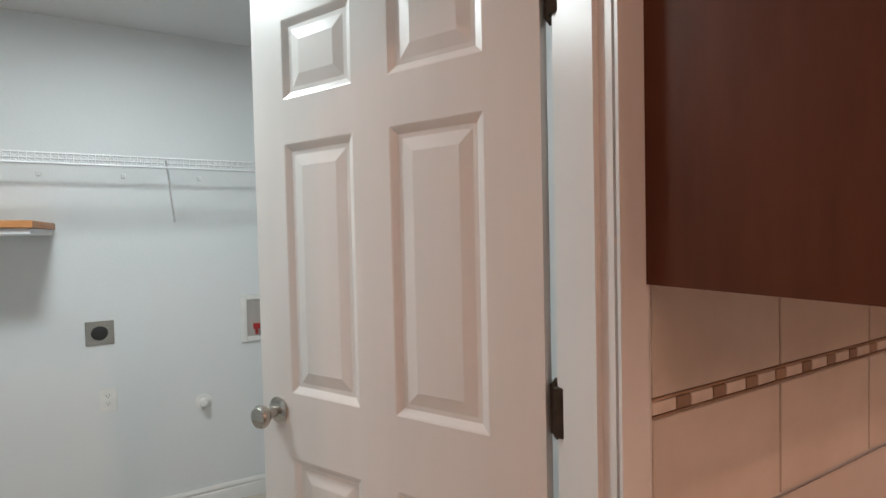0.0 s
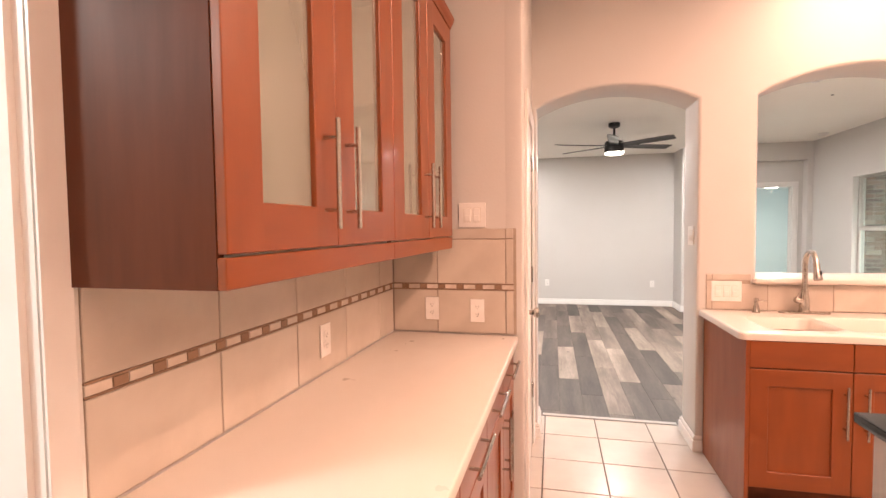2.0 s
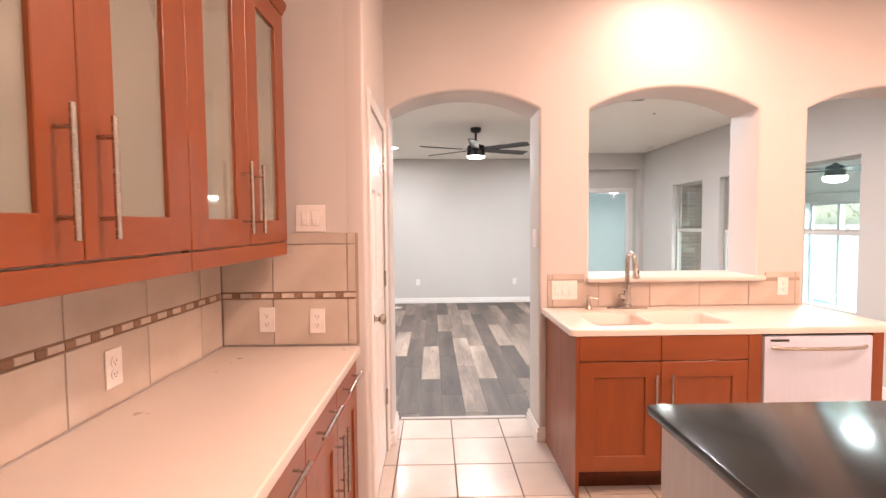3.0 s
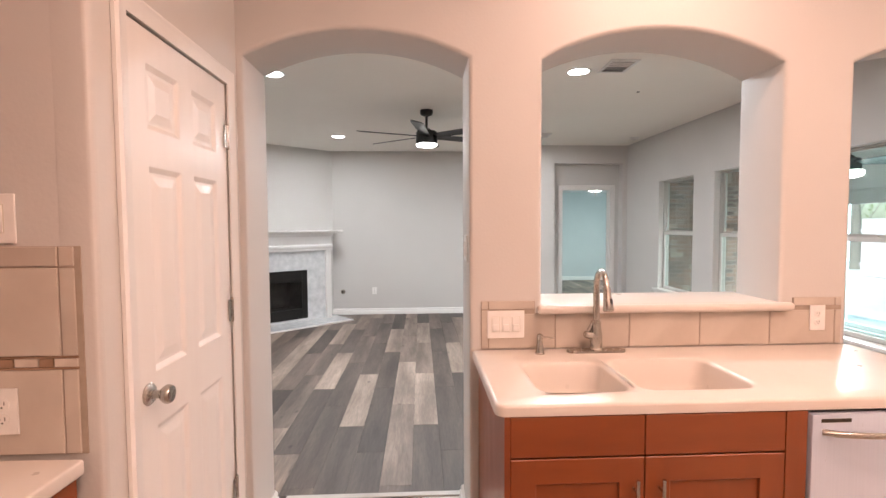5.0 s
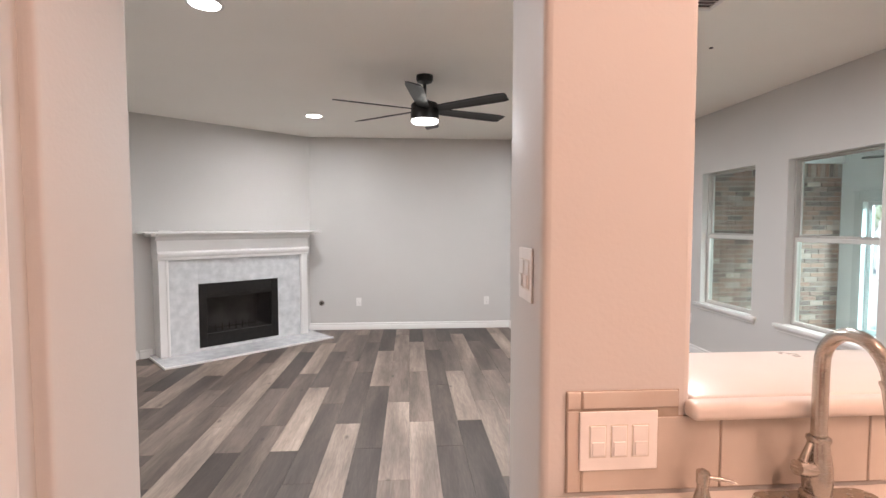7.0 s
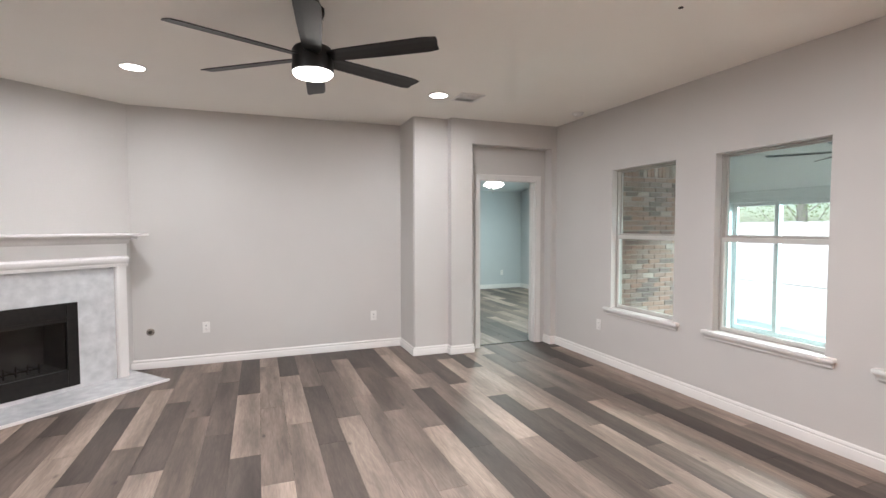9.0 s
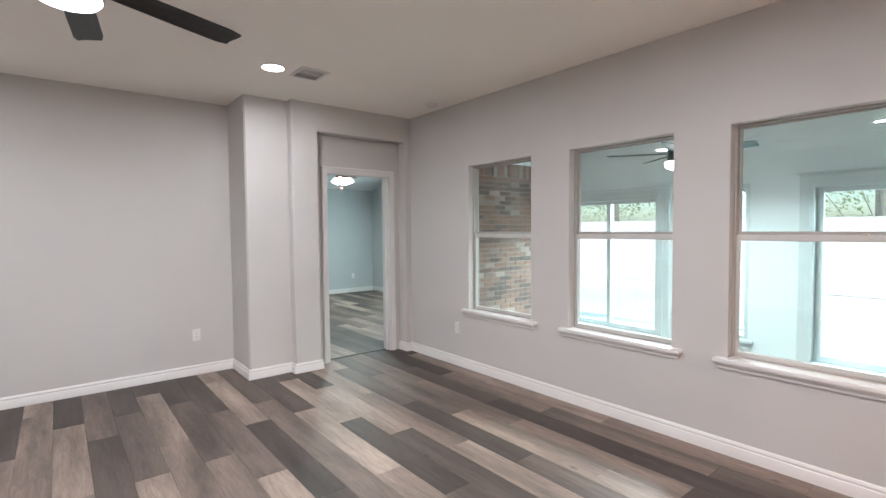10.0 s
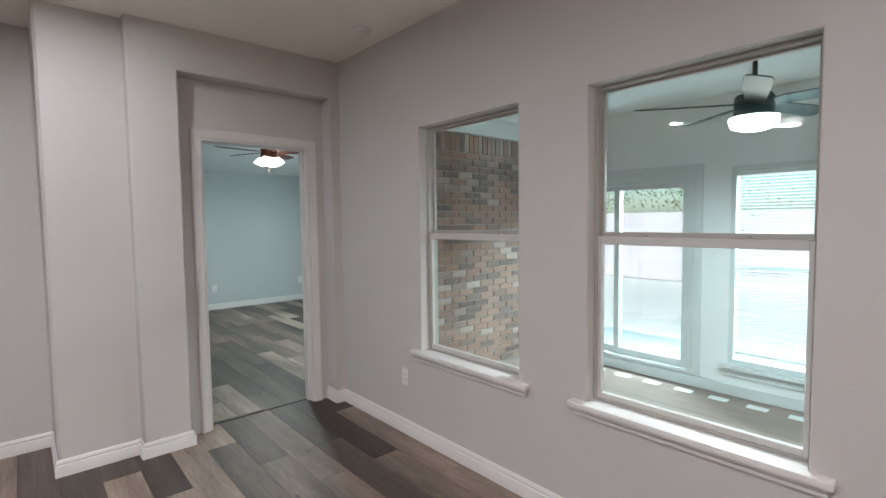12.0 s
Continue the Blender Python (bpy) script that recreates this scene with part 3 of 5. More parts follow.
SKIRT = [(0, 0), (0.017, 0), (0.017, 0.062), (0.015, 0.066), (0.009, 0.067), (0.009, 0.074), (0.012, 0.079), (0.010, 0.088), (0.004, 0.096), (0, 0.097)]


def skirting(points, label="white painted baseboard"):
    return tagged(mesh_ob("baseboard", sweep(points, SKIRT), TRIM, smooth=True), label, "baseboard", kind="structure")


Q = 0.0015
skirting([(AX1 + Q, 0.158, 0), (AX1 + Q, LY - Q, 0), (7.885, LY - Q, 0)][::-1])
c1, c0 = FP @ Vector((-1.02, 0.21 - Q, 0)), FP @ Vector((-0.90, 0.21 - Q, 0))
skirting([tuple(c0), tuple(c1)])
skirting([(8.75, -2.672, 0), (8.605 - Q, -2.672, 0), (8.605 - Q, -2.40, 0), (8.70 - Q, -2.40, 0), (8.70 - Q, -1.99 + Q, 0), (BX - Q, -1.99 + Q, 0), (BX - Q, 0.865, 0), (9.13, 0.985, 0)])
skirting([(AX1 + Q, SY + Q, 0), (8.605 - Q, SY + Q, 0), (8.605 - Q, -3.728, 0), (8.75, -3.728, 0)])
skirting([(AX0 - Q, -0.86, 0), (AX0 - Q, -0.820 + Q, 0), (AX1 + Q, -0.820 + Q, 0), (AX1 + Q, -2.597 - Q, 0), (AX0 - Q, -2.597 - Q, 0)], "white painted baseboard round the arch jambs")
skirting([(AX1, 0.158 - Q, 0), (AX0 - Q, 0.158 - Q, 0), (AX0 - Q, PY - Q, 0), (3.421, PY - Q, 0)], "white painted baseboard at the pantry corner")
run(skirting([(1.2, LB - Q, 0), (-1.6, LB - Q, 0)], "white laundry baseboard"))
skirting([(13.7 - Q, -6.3, 0), (13.7 - Q, -2.12, 0)], "white bedroom baseboard")
skirting([(8.95, -6.3 + Q, 0), (13.7, -6.3 + Q, 0)], "white bedroom baseboard")
skirting([(KX, SY + Q, 0), (AX0, SY + Q, 0)])

CASE = [(0, 0), (0.057, 0), (0.057, 0.011), (0.046, 0.016), (0.040, 0.013), (0.016, 0.010), (0.006, 0.009), (0, 0.006)]


def casing(name, a, b, h, side, origin, along, out, label):
    """Mitred door casing: opening from a to b along an axis, h high, standing out of the wall."""
    bm = bmesh.new()
    origin, along, out, up = Vector(origin), Vector(along), Vector(out), Vector((0, 0, 1))
    rows = []
    for u, z, du, dz in ((a, 0, -1, 0), (a, h, -1, 1), (b, h, 1, 1), (b, 0, 1, 0)):
        rows.append([bm.verts.new(origin + along * (u + du * w) + up * (z + dz * w) + out * t) for w, t in CASE])
    k = len(CASE)
    for p, q in zip(rows, rows[1:]):
        for j in range(k):
            bm.faces.new((p[j], p[(j + 1) % k], q[(j + 1) % k], q[j]))
    bm.faces.new(rows[0])
    bm.faces.new(rows[-1])
    return tagged(mesh_ob(name, bm, TRIM, smooth=True), label, "door casing", kind="structure")


run(casing("trim_laundry_door", LX0, LX1, LH, 0, (0, NY - Q, 0), (1, 0, 0), (0, -1, 0), "white moulded laundry door casing"))
casing("trim_pantry_door", PX0, PX1, PH, 0, (0, PY - Q, 0), (1, 0, 0), (0, -1, 0), "white moulded pantry door casing")
casing("trim_bedroom_door", DY0, DY1, DH, 0, (DX - Q, 0, 0), (0, 1, 0), (-1, 0, 0), "white moulded bedroom door casing")
# jambs
run(tagged(mesh_ob("trim_laundry_jamb", boxes(((LX0 - 0.0, NY + 0.004, 0), (LX0 + 0.018, 0.978, LH)), ((LX1, NY + 0.004, 0), (LX1 + 0.0175, 0.978, LH)), ((LX0 + 0.018, NY + 0.004, LH - 0.018), (LX1, 0.978, LH)),
       ((LX1 - 0.012, NY + 0.03, 0), (LX1, NY + 0.065, LH - 0.018)), ((LX0 + 0.018, NY + 0.05, 0), (LX0 + 0.030, NY + 0.085, LH - 0.018))), TRIM), "white painted laundry door jamb", "door jamb", kind="structure"))
tagged(mesh_ob("trim_bedroom_jamb", boxes(((DX + 0.003, DY0, 0), (DX + 0.14, DY0 + 0.016, DH)), ((DX + 0.003, DY1 - 0.016, 0), (DX + 0.14, DY1, DH)), ((DX + 0.003, DY0 + 0.016, DH - 0.016), (DX + 0.14, DY1 - 0.016, DH)),
       ((DX + 0.06, DY1 - 0.028, 0), (DX + 0.09, DY1 - 0.016, DH - 0.016)), ((DX + 0.06, DY0 + 0.016, 0), (DX + 0.09, DY0 + 0.028, DH - 0.016))), TRIM), "white painted bedroom door jamb", "door jamb", kind="structure")
tagged(mesh_ob("trim_threshold", boxes(((TX - 0.02, -0.81, -0.003), (TX + 0.022, 0.132, 0.006)), bevel=0.003), VINYL), "pale metal threshold strip between tile and plank", "threshold", kind="structure")
tagged(mesh_ob("trim_bedroom_threshold", boxes(((8.84, DY0 + 0.02, -0.003), (8.875, DY1 - 0.02, 0.005)), bevel=0.002), BRONZE), "dark metal bedroom threshold strip", "threshold", kind="structure")


def six_panel(w, h, t=0.035):
    """A six-panel door leaf, hinged at its right edge: x from -w to 0, y from 0 to t."""
    bm = bmesh.new()
    s = 0.145 * w
    xs = [-w, -w + s, -w / 2 - 0.055 * w * 1.2, -w / 2 + 0.055 * w * 1.2, -s, 0]
    zs = [0, 0.115 * h, 0.425 * h, 0.505 * h, 0.805 * h, 0.858 * h, 0.952 * h, h]
    for y in (0, t):
        grid = [[bm.verts.new((x, y, z)) for z in zs] for x in xs]
        panels = []
        for i in range(5):
            for j in range(7):
                f = bm.faces.new((grid[i][j], grid[i + 1][j], grid[i + 1][j + 1], grid[i][j + 1]))
                if i in (1, 3) and j in (1, 3, 5):
                    panels.append(f)
        bm.normal_update()
        for f in panels:
            if (f.normal.y > 0) != (y > 0):
                f.normal_flip()
        for th, de in ((0.004, -0.0015), (0.013, -0.007), (0.010, 0.0), (0.028, 0.0055)):
            bmesh.ops.inset_individual(bm, faces=panels, thickness=th, depth=de, use_even_offset=True)
    box(bm, (-w, 0.0004, 0.0), (-w + 0.002, t - 0.0004, h))
    box(bm, (-0.002, 0.0004, 0.0), (0, t - 0.0004, h))
    box(bm, (-w, 0.0004, h - 0.002), (0, t - 0.0004, h))
    return bm


def knob(parent, x, z, y0, t):
    for s, y in ((-1, y0), (1, y0 + t)):
        m = Matrix.Translation((x, y, z)) @ Euler((radians(90 if s < 0 else -90), 0, 0)).to_matrix().to_4x4()
        k = part("door_knob", lathe([(0.032, 0.0), (0.033, 0.004), (0.027, 0.010), (0.013, 0.014), (0.012, 0.034), (0.020, 0.040), (0.027, 0.050), (0.028, 0.058), (0.024, 0.066), (0.012, 0.070)], 28, m), STEEL, parent, "brushed nickel door knob", True)


def hinge(parent, z, mat, m):
    bm = bmesh.new()
    rod(bm, (0, 0, z - 0.045), (0, 0, z + 0.045), 0.0065, 10)
    rod(bm, (0, 0, z + 0.045), (0, 0, z + 0.052), 0.0075, 10, 0.003)
    rod(bm, (0, 0, z - 0.052), (0, 0, z - 0.045), 0.003, 10, 0.0075)
    box(bm, (-0.032, -0.001, z - 0.044), (0.0, 0.002, z + 0.044))
    box(bm, (0.0, -0.001, z - 0.044), (0.014, 0.002, z + 0.044))
    bmesh.ops.transform(bm, matrix=m, verts=bm.verts[:])
    return part("hinge", bm, mat, parent, "worn metal hinge", True)


# pantry door, shut
pd = tagged(new("door_pantry"), "closed white six-panel pantry door with a nickel knob", "door", kind="structure")
pd.matrix_world = pose(PX1 - 0.006, PY + 0.004, 0.008)
part("leaf", six_panel(PX1 - PX0 - 0.012, PH - 0.014), DOORWHITE, pd)
knob(pd, -(PX1 - PX0) + 0.066, 0.972, 0.0, 0.035)
for z in (0.355, 1.112, 1.822):
    hinge(pd, z, STEEL, Matrix.Translation((0.004, -0.006, 0)))
# laundry door, open into the laundry
ld = tagged(new("door_laundry"), "open white six-panel laundry door with a nickel knob", "door", kind="structure")
ld.matrix_world = RUN @ pose(0.850, 0.996, 0.010, 0, 0, -59)
part("leaf", six_panel(0.755, 2.022), DOORWHITE, ld)
knob(ld, -0.755 + 0.062, 0.972, 0.0, 0.035)
for z in (0.32, 1.090, 1.812):
    bm = bmesh.new()
    # knuckle in the gap, one leaf on the door's edge and one across to the jamb
    rod(bm, (0.012, 0.004, z - 0.045), (0.012, 0.004, z + 0.045), 0.009, 12)
    rod(bm, (0.012, 0.004, z + 0.045), (0.012, 0.004, z + 0.054), 0.009, 12, 0.004)
    rod(bm, (0.012, 0.004, z - 0.054), (0.012, 0.004, z - 0.045), 0.004, 12, 0.009)
    box(bm, (0.0005, -0.002, z - 0.044), (0.012, 0.030, z + 0.044), 0.001)
    box(bm, (0.012, -0.018, z - 0.044), (0.034, 0.006, z + 0.044), 0.001)
    bmesh.ops.translate(bm, vec=(0.004, 0.012, 0), verts=bm.verts[:])
    part("hinge", bm, BRONZE, ld, "dark bronze hinge", True)
# bedroom door, folded open behind its wall: hinges on the jamb
bj = tagged(new("door_bedroom"), "open white six-panel bedroom door swung into the bedroom", "door", kind="structure")
bj.matrix_world = pose(DX + 0.150, DY1 - 0.012, 0.010, 0, 0, 178)
part("leaf", six_panel(0.69, 1.99), DOORWHITE, bj)
for z in (0.25, 0.97, 1.72):
    bm = bmesh.new()
    rod(bm, (0.0, -0.012, z - 0.045), (0.0, -0.012, z + 0.045), 0.007, 10)
    box(bm, (0.002, -0.014, z - 0.044), (0.034, -0.0115, z + 0.044))
    part("hinge", bm, BRONZE, bj, "dark bronze hinge", True)


# ---- windows of the living room ----
def window(i, a, b, label):
    w = tagged(new("window_%d" % i), label, "window", kind="structure")
    w.matrix_world = Matrix.Translation((a, SY - 0.065, WZ0))
    W, H = b - a, WZ1 - WZ0
    mid = 1.362 - WZ0
    f = 0.013
    part("window_frame", boxes(((0, -0.07, 0), (f, 0, H)), ((W - f, -0.07, 0), (W, 0, H)), ((f, -0.07, H - f), (W - f, 0, H)), ((f, -0.07, 0), (W - f, 0, f)), bevel=0.003), VINYL, w)
    # upper sash outside, lower sash inside
    up = part("upper_sash", boxes(((f, -0.062, mid - 0.01), (f + 0.012, -0.040, H - f)), ((W - f - 0.012, -0.062, mid - 0.01), (W - f, -0.040, H - f)), ((f + 0.012, -0.062, H - f - 0.010), (W - f - 0.012, -0.040, H - f)), ((f + 0.012, -0.062, mid - 0.012), (W - f - 0.012, -0.040, mid + 0.020)), bevel=0.002), VINYL, w)
    lo = part("lower_sash", boxes(((f, -0.034, f), (f + 0.018, -0.008, mid)), ((W - f - 0.018, -0.034, f), (W - f, -0.008, mid)), ((f + 0.018, -0.034, mid - 0.036), (W - f - 0.018, -0.008, mid)), ((f + 0.018, -0.034, f), (W - f - 0.018, -0.008, f + 0.026)), bevel=0.003), SASH, w, "paler almond lower sash")
    part("sash_lock", boxes(((W * 0.25, -0.036, mid), (W * 0.25 + 0.05, -0.012, mid + 0.010)), ((W * 0.72, -0.036, mid), (W * 0.72 + 0.05, -0.012, mid + 0.010)), bevel=0.003), VINYL, lo)
    for p, lo_, hi_, y in ((up, mid + 0.020, H - f - 0.010, -0.052), (lo, f + 0.026, mid - 0.036, -0.022)):
        g = part("pane", boxes(((f + 0.012, y - 0.002, lo_ - 0.004), (W - f - 0.012, y + 0.002, hi_ + 0.004))), PANE, p, "clear window glass")
        g.visible_shadow = False
    # stool and apron
    bm = boxes(((-0.075, -0.07 + 0.068, -0.026), (W + 0.075, 0.065 + 0.044, 0.004)), bevel=0.007, seg=2)
    part("window_sill", bm, TRIM, w, "white painted window sill", True)
    bm = bmesh.new()
    prof = [(0.065, -0.026), (0.065 + 0.034, -0.026), (0.065 + 0.030, -0.036), (0.065 + 0.018, -0.048), (0.065 + 0.016, -0.062), (0.065, -0.066)]
    ra = [bm.verts.new((-0.055, y, z)) for y, z in prof]
    rb = [bm.verts.new((W + 0.055, y, z)) for y, z in prof]
    for j in range(len(prof)):
        k = (j + 1) % len(prof)
        bm.faces.new((ra[j], ra[k], rb[k], rb[j]))
    bm.faces.new(ra), bm.faces.new(rb)
    part("apron", bm, TRIM, w, "white moulded apron")


for i, (a, b) in enumerate(WINS):
    window(i + 1, a, b, "taupe and almond vinyl single-hung window with a white sill")


# ---- plates ----
def plate(name, m, w, h, label, kind_of, gangs=1):
    """A cover plate; local x across, z up, y out of the wall."""
    o = thing(name, m, label, "outlet" if kind_of != "switch" else "light switch")
    bm = boxes(((-w / 2, 0.001, -h / 2), (w / 2, 0.006, h / 2)), bevel=0.002, seg=2)
    part("cover_plate", bm, PLATE, o)
    for g in range(gangs):
        cx = (g - (gangs - 1) / 2) * 0.046
        if kind_of == "switch":
            r = part("rocker", boxes(((cx - 0.0165, 0.006, -0.033), (cx + 0.0165, 0.0085, 0.033)), bevel=0.001), PLATE, o)
            rb = boxes(((cx - 0.013, 0.0085, -0.029), (cx + 0.013, 0.012, 0.0)), bevel=0.001)
            part("paddle", rb, PLATE, r)
            part("gap", boxes(((cx - 0.0185, 0.0059, -0.035), (cx + 0.0185, 0.0064, 0.035))), CABIN, o)
        else:
            for s in (-1, 1):
                r = part("socket", lathe([(0.0, 0.006), (0.0165, 0.006), (0.0165, 0.0085), (0.0, 0.0086)], 20, Matrix.Translation((cx, 0, s * 0.019)) @ Euler((radians(-90), 0, 0)).to_matrix().to_4x4()), PLATE, o, smooth=True)
                part("slots", boxes(((cx - 0.007, 0.0084, s * 0.019 - 0.002), (cx - 0.005, 0.009, s * 0.019 + 0.007)), ((cx + 0.005, 0.0084, s * 0.019 - 0.002), (cx + 0.007, 0.009, s * 0.019 + 0.005)), ((cx - 0.002, 0.0084, s * 0.019 - 0.010), (cx + 0.002, 0.009, s * 0.019 - 0.006))), DARKHOLE, r, "dark slots")
    return o


TOW, TOE, TON, TOS = pose(0, 0, 0, 0, 0, 90), pose(0, 0, 0, 0, 0, -90), Matrix(), pose(0, 0, 0, 0, 0, 180)   # out of the wall: -x, +x, +y, -y


def on(x, y, z, turn):
    return Matrix.Translation((x, y, z)) @ turn


GO = "white duplex outlet with a plain cover plate"
run(plate("outlet", on(1.817, 0.838, 1.025, TOS), 0.072, 0.118, GO + " on tile", "outlet"))
plate("outlet", on(2.540, 0.640, 1.026, TOW), 0.070, 0.114, GO + " on tile", "outlet")
plate("outlet", on(2.540, 0.412, 1.019, TOW), 0.070, 0.114, GO + " on tile", "outlet")
plate("light_switch", on(2.548, 0.435, 1.487, TOW), 0.134, 0.120, "white double rocker switch above the tile", "switch", 2)
plate("light_switch", on(3.467, -0.984, 1.018, TOW), 0.168, 0.126, "white triple rocker switch on beige tile", "switch", 3)
plate("outlet", on(3.467, -2.445, 1.027, TOW), 0.073, 0.118, GO + " beside the sink", "outlet")
plate("light_switch", on(3.600, -0.820, 1.357, TON), 0.116, 0.122, "white double rocker switch in the arch jamb", "switch", 2)
plate("outlet", on(BX, 0.165, 0.39, TOW), 0.072, 0.115, GO + " on grey wall", "outlet")
plate("outlet", on(BX, -1.645, 0.392, TOW), 0.072, 0.115, GO + " on grey wall", "outlet")
plate("outlet", on(7.79, SY, 0.393, TON), 0.072, 0.115, GO + " under the window", "outlet")
plate("outlet", on(6.6, LY, 0.39, TOS), 0.072, 0.115, GO + " beside the fireplace", "outlet")
plate("outlet", on(13.7, -4.27, 0.36, TOW), 0.072, 0.115, GO + " on the bedroom wall", "outlet")
plate("outlet", on(13.7, -5.78, 0.37, TOW), 0.072, 0.115, GO + " on the bedroom wall", "outlet")
plate("light_switch", on(4.10, SY, 1.36, TON), 0.072, 0.118, "white rocker switch beside the window", "switch", 1)
co = thing("cable_outlet", on(BX, 0.68, 0.378, TOW), "bare round metal cable outlet on grey wall", "cable outlet")
tn = Euler((radians(-90), 0, 0)).to_matrix().to_4x4()
part("ring", lathe([(0.014, 0), (0.038, 0.0), (0.038, 0.004), (0.034, 0.008), (0.016, 0.009)], 24, tn), STEEL, co, smooth=True)
part("stub", lathe([(0.018, 0.004), (0.018, 0.016), (0.012, 0.022), (0.006, 0.024)], 16, tn), BRONZE, co, "dark stub", True)


# ---- kitchen: cabinets ----
def frame_bm(u0, u1, z0, z1, w, rail, d0, d1, place):
    """A door frame, stiles and rails in one connected mesh (rails take the second material); place(u, d, z) gives the point."""
    bm = bmesh.new()
    us, zs = [u0, u0 + w, u1 - w, u1], [z0, z0 + rail, z1 - rail, z1]
    g = [[[bm.verts.new(place(u, d, z)) for z in zs] for u in us] for d in (d0, d1)]
    for k in (0, 1):
        for i in range(3):
            for j in range(3):
                if (i, j) != (1, 1):
                    bm.faces.new((g[k][i][j], g[k][i + 1][j], g[k][i + 1][j + 1], g[k][i][j + 1])).material_index = 1 if i == 1 else 0
    ring = [(0, 0), (1, 0), (2, 0), (3, 0), (3, 1), (3, 2), (3, 3), (2, 3), (1, 3), (0, 3), (0, 2), (0, 1)]
    hole = [(1, 1), (2, 1), (2, 2), (1, 2)]
    for loop in (ring, hole):
        for a, b in zip(loop, loop[1:] + loop[:1]):
            bm.faces.new((g[0][a[0]][a[1]], g[0][b[0]][b[1]], g[1][b[0]][b[1]], g[1][a[0]][a[1]]))
    bmesh.ops.recalc_face_normals(bm, faces=bm.faces[:])
    sharp = [e for e in bm.edges if len(e.link_faces) == 2 and e.calc_face_angle(0) > 1]
    bmesh.ops.bevel(bm, geom=sharp, offset=0.002, segments=1, affect="EDGES")
    return bm


def pull(parent, a, b, out, name="handle"):
    """A bar pull from a to b, standing off along out."""
    a, b, out = Vector(a), Vector(b), Vector(out)
    bm = bmesh.new()
    rod(bm, a + out, b + out, 0.006, 12)
    d = (b - a).normalized()
    L = (b - a).length
    for k in (0.17, 0.83):
        rod(bm, a + d * L * k, a + d * L * k + out, 0.0045, 10)
    return wpart(name, bm, STEEL, parent, "brushed nickel bar handle", True)


# upper cabinets: two units of two glass doors
UZ0, UZ1, UY0, UY1 = 1.330, 2.386, 0.528, 0.829
U = [0.905, 1.676, 2.466]
for k in range(2):
    a, b = U[k] + (0.0004 if k else 0), U[k + 1]
    cab = base("wall_cabinet", ((a + b) / 2, UY1, 1.38), "cherry-stained wall cabinet with two glass doors", "cabinet", "upper cabinets")
    t = 0.018
    wpart("side_panel", boxes(((a, UY0, UZ0), (a + t, UY1, UZ1))), CHERRYSHADE, cab)
    wpart("side_panel", boxes(((b - t, UY0, UZ0), (b, UY1, UZ1))), CHERRYSHADE, cab)
    wpart("top", boxes(((a + t, UY0, UZ1 - t), (b - t, UY1, UZ1))), CHERRYSHADE, cab)
    wpart("bottom", boxes(((a + t, UY0, 1.372), (b - t, UY1, 1.372 + t))), CABIN, cab)
    wpart("back", boxes(((a + t, UY1 - 0.006, 1.372 + t), (b - t, UY1, UZ1 - t))), CABIN, cab)
    for lx in (a + t, b - t - 0.002):
        wpart("lining", boxes(((lx, UY0 + 0.003, 1.391), (lx + 0.002, UY1 - 0.0065, UZ1 - t - 0.001))), CABIN, cab, "pale cabinet lining")
    for z in (1.70, 2.03):
        wpart("shelf", boxes(((a + t + 0.002, UY0 + 0.02, z), (b - t - 0.002, UY1 - 0.006, z + 0.008))), PANE, cab, "glass shelf")
    wpart("light_rail", boxes(((a, UY0 - 0.018, UZ0), (b, UY0, 1.383)), bevel=0.002), CHERRYH, cab)
    wpart("crown", sweep([(b + 0.001, UY0 - 0.001, UZ1 - 0.035), (a - 0.001, UY0 - 0.001, UZ1 - 0.035)], [(0, 0), (0.022, 0), (0.026, 0.012), (0.036, 0.028), (0.040, 0.045), (0, 0.045)][::-1]), CHERRYH, cab)
    m = (a + b) / 2
    for s in (0, 1):
        x0, x1 = (a + 0.002, m - 0.0015) if s == 0 else (m + 0.0015, b - 0.002)
        z0, z1 = 1.388, 2.348
        door = wpart("door", frame_bm(x0, x1, z0, z1, 0.098, 0.088, 0.508, 0.528, lambda u, d, z: (u, d, z)), (CHERRY, CHERRYH), cab)
        g = wpart("pane", boxes(((x0 + 0.092, 0.520, z0 + 0.082), (x1 - 0.092, 0.523, z1 - 0.082))), CABGLASS, door, "pale tinted cabinet glass")
        g.visible_shadow = False
        hx = x1 - 0.058 if s == 0 else x0 + 0.046
        pull(door, (hx, 0.508, 1.428), (hx, 0.508, 1.672), (0, -0.034, 0))
    run(cab)

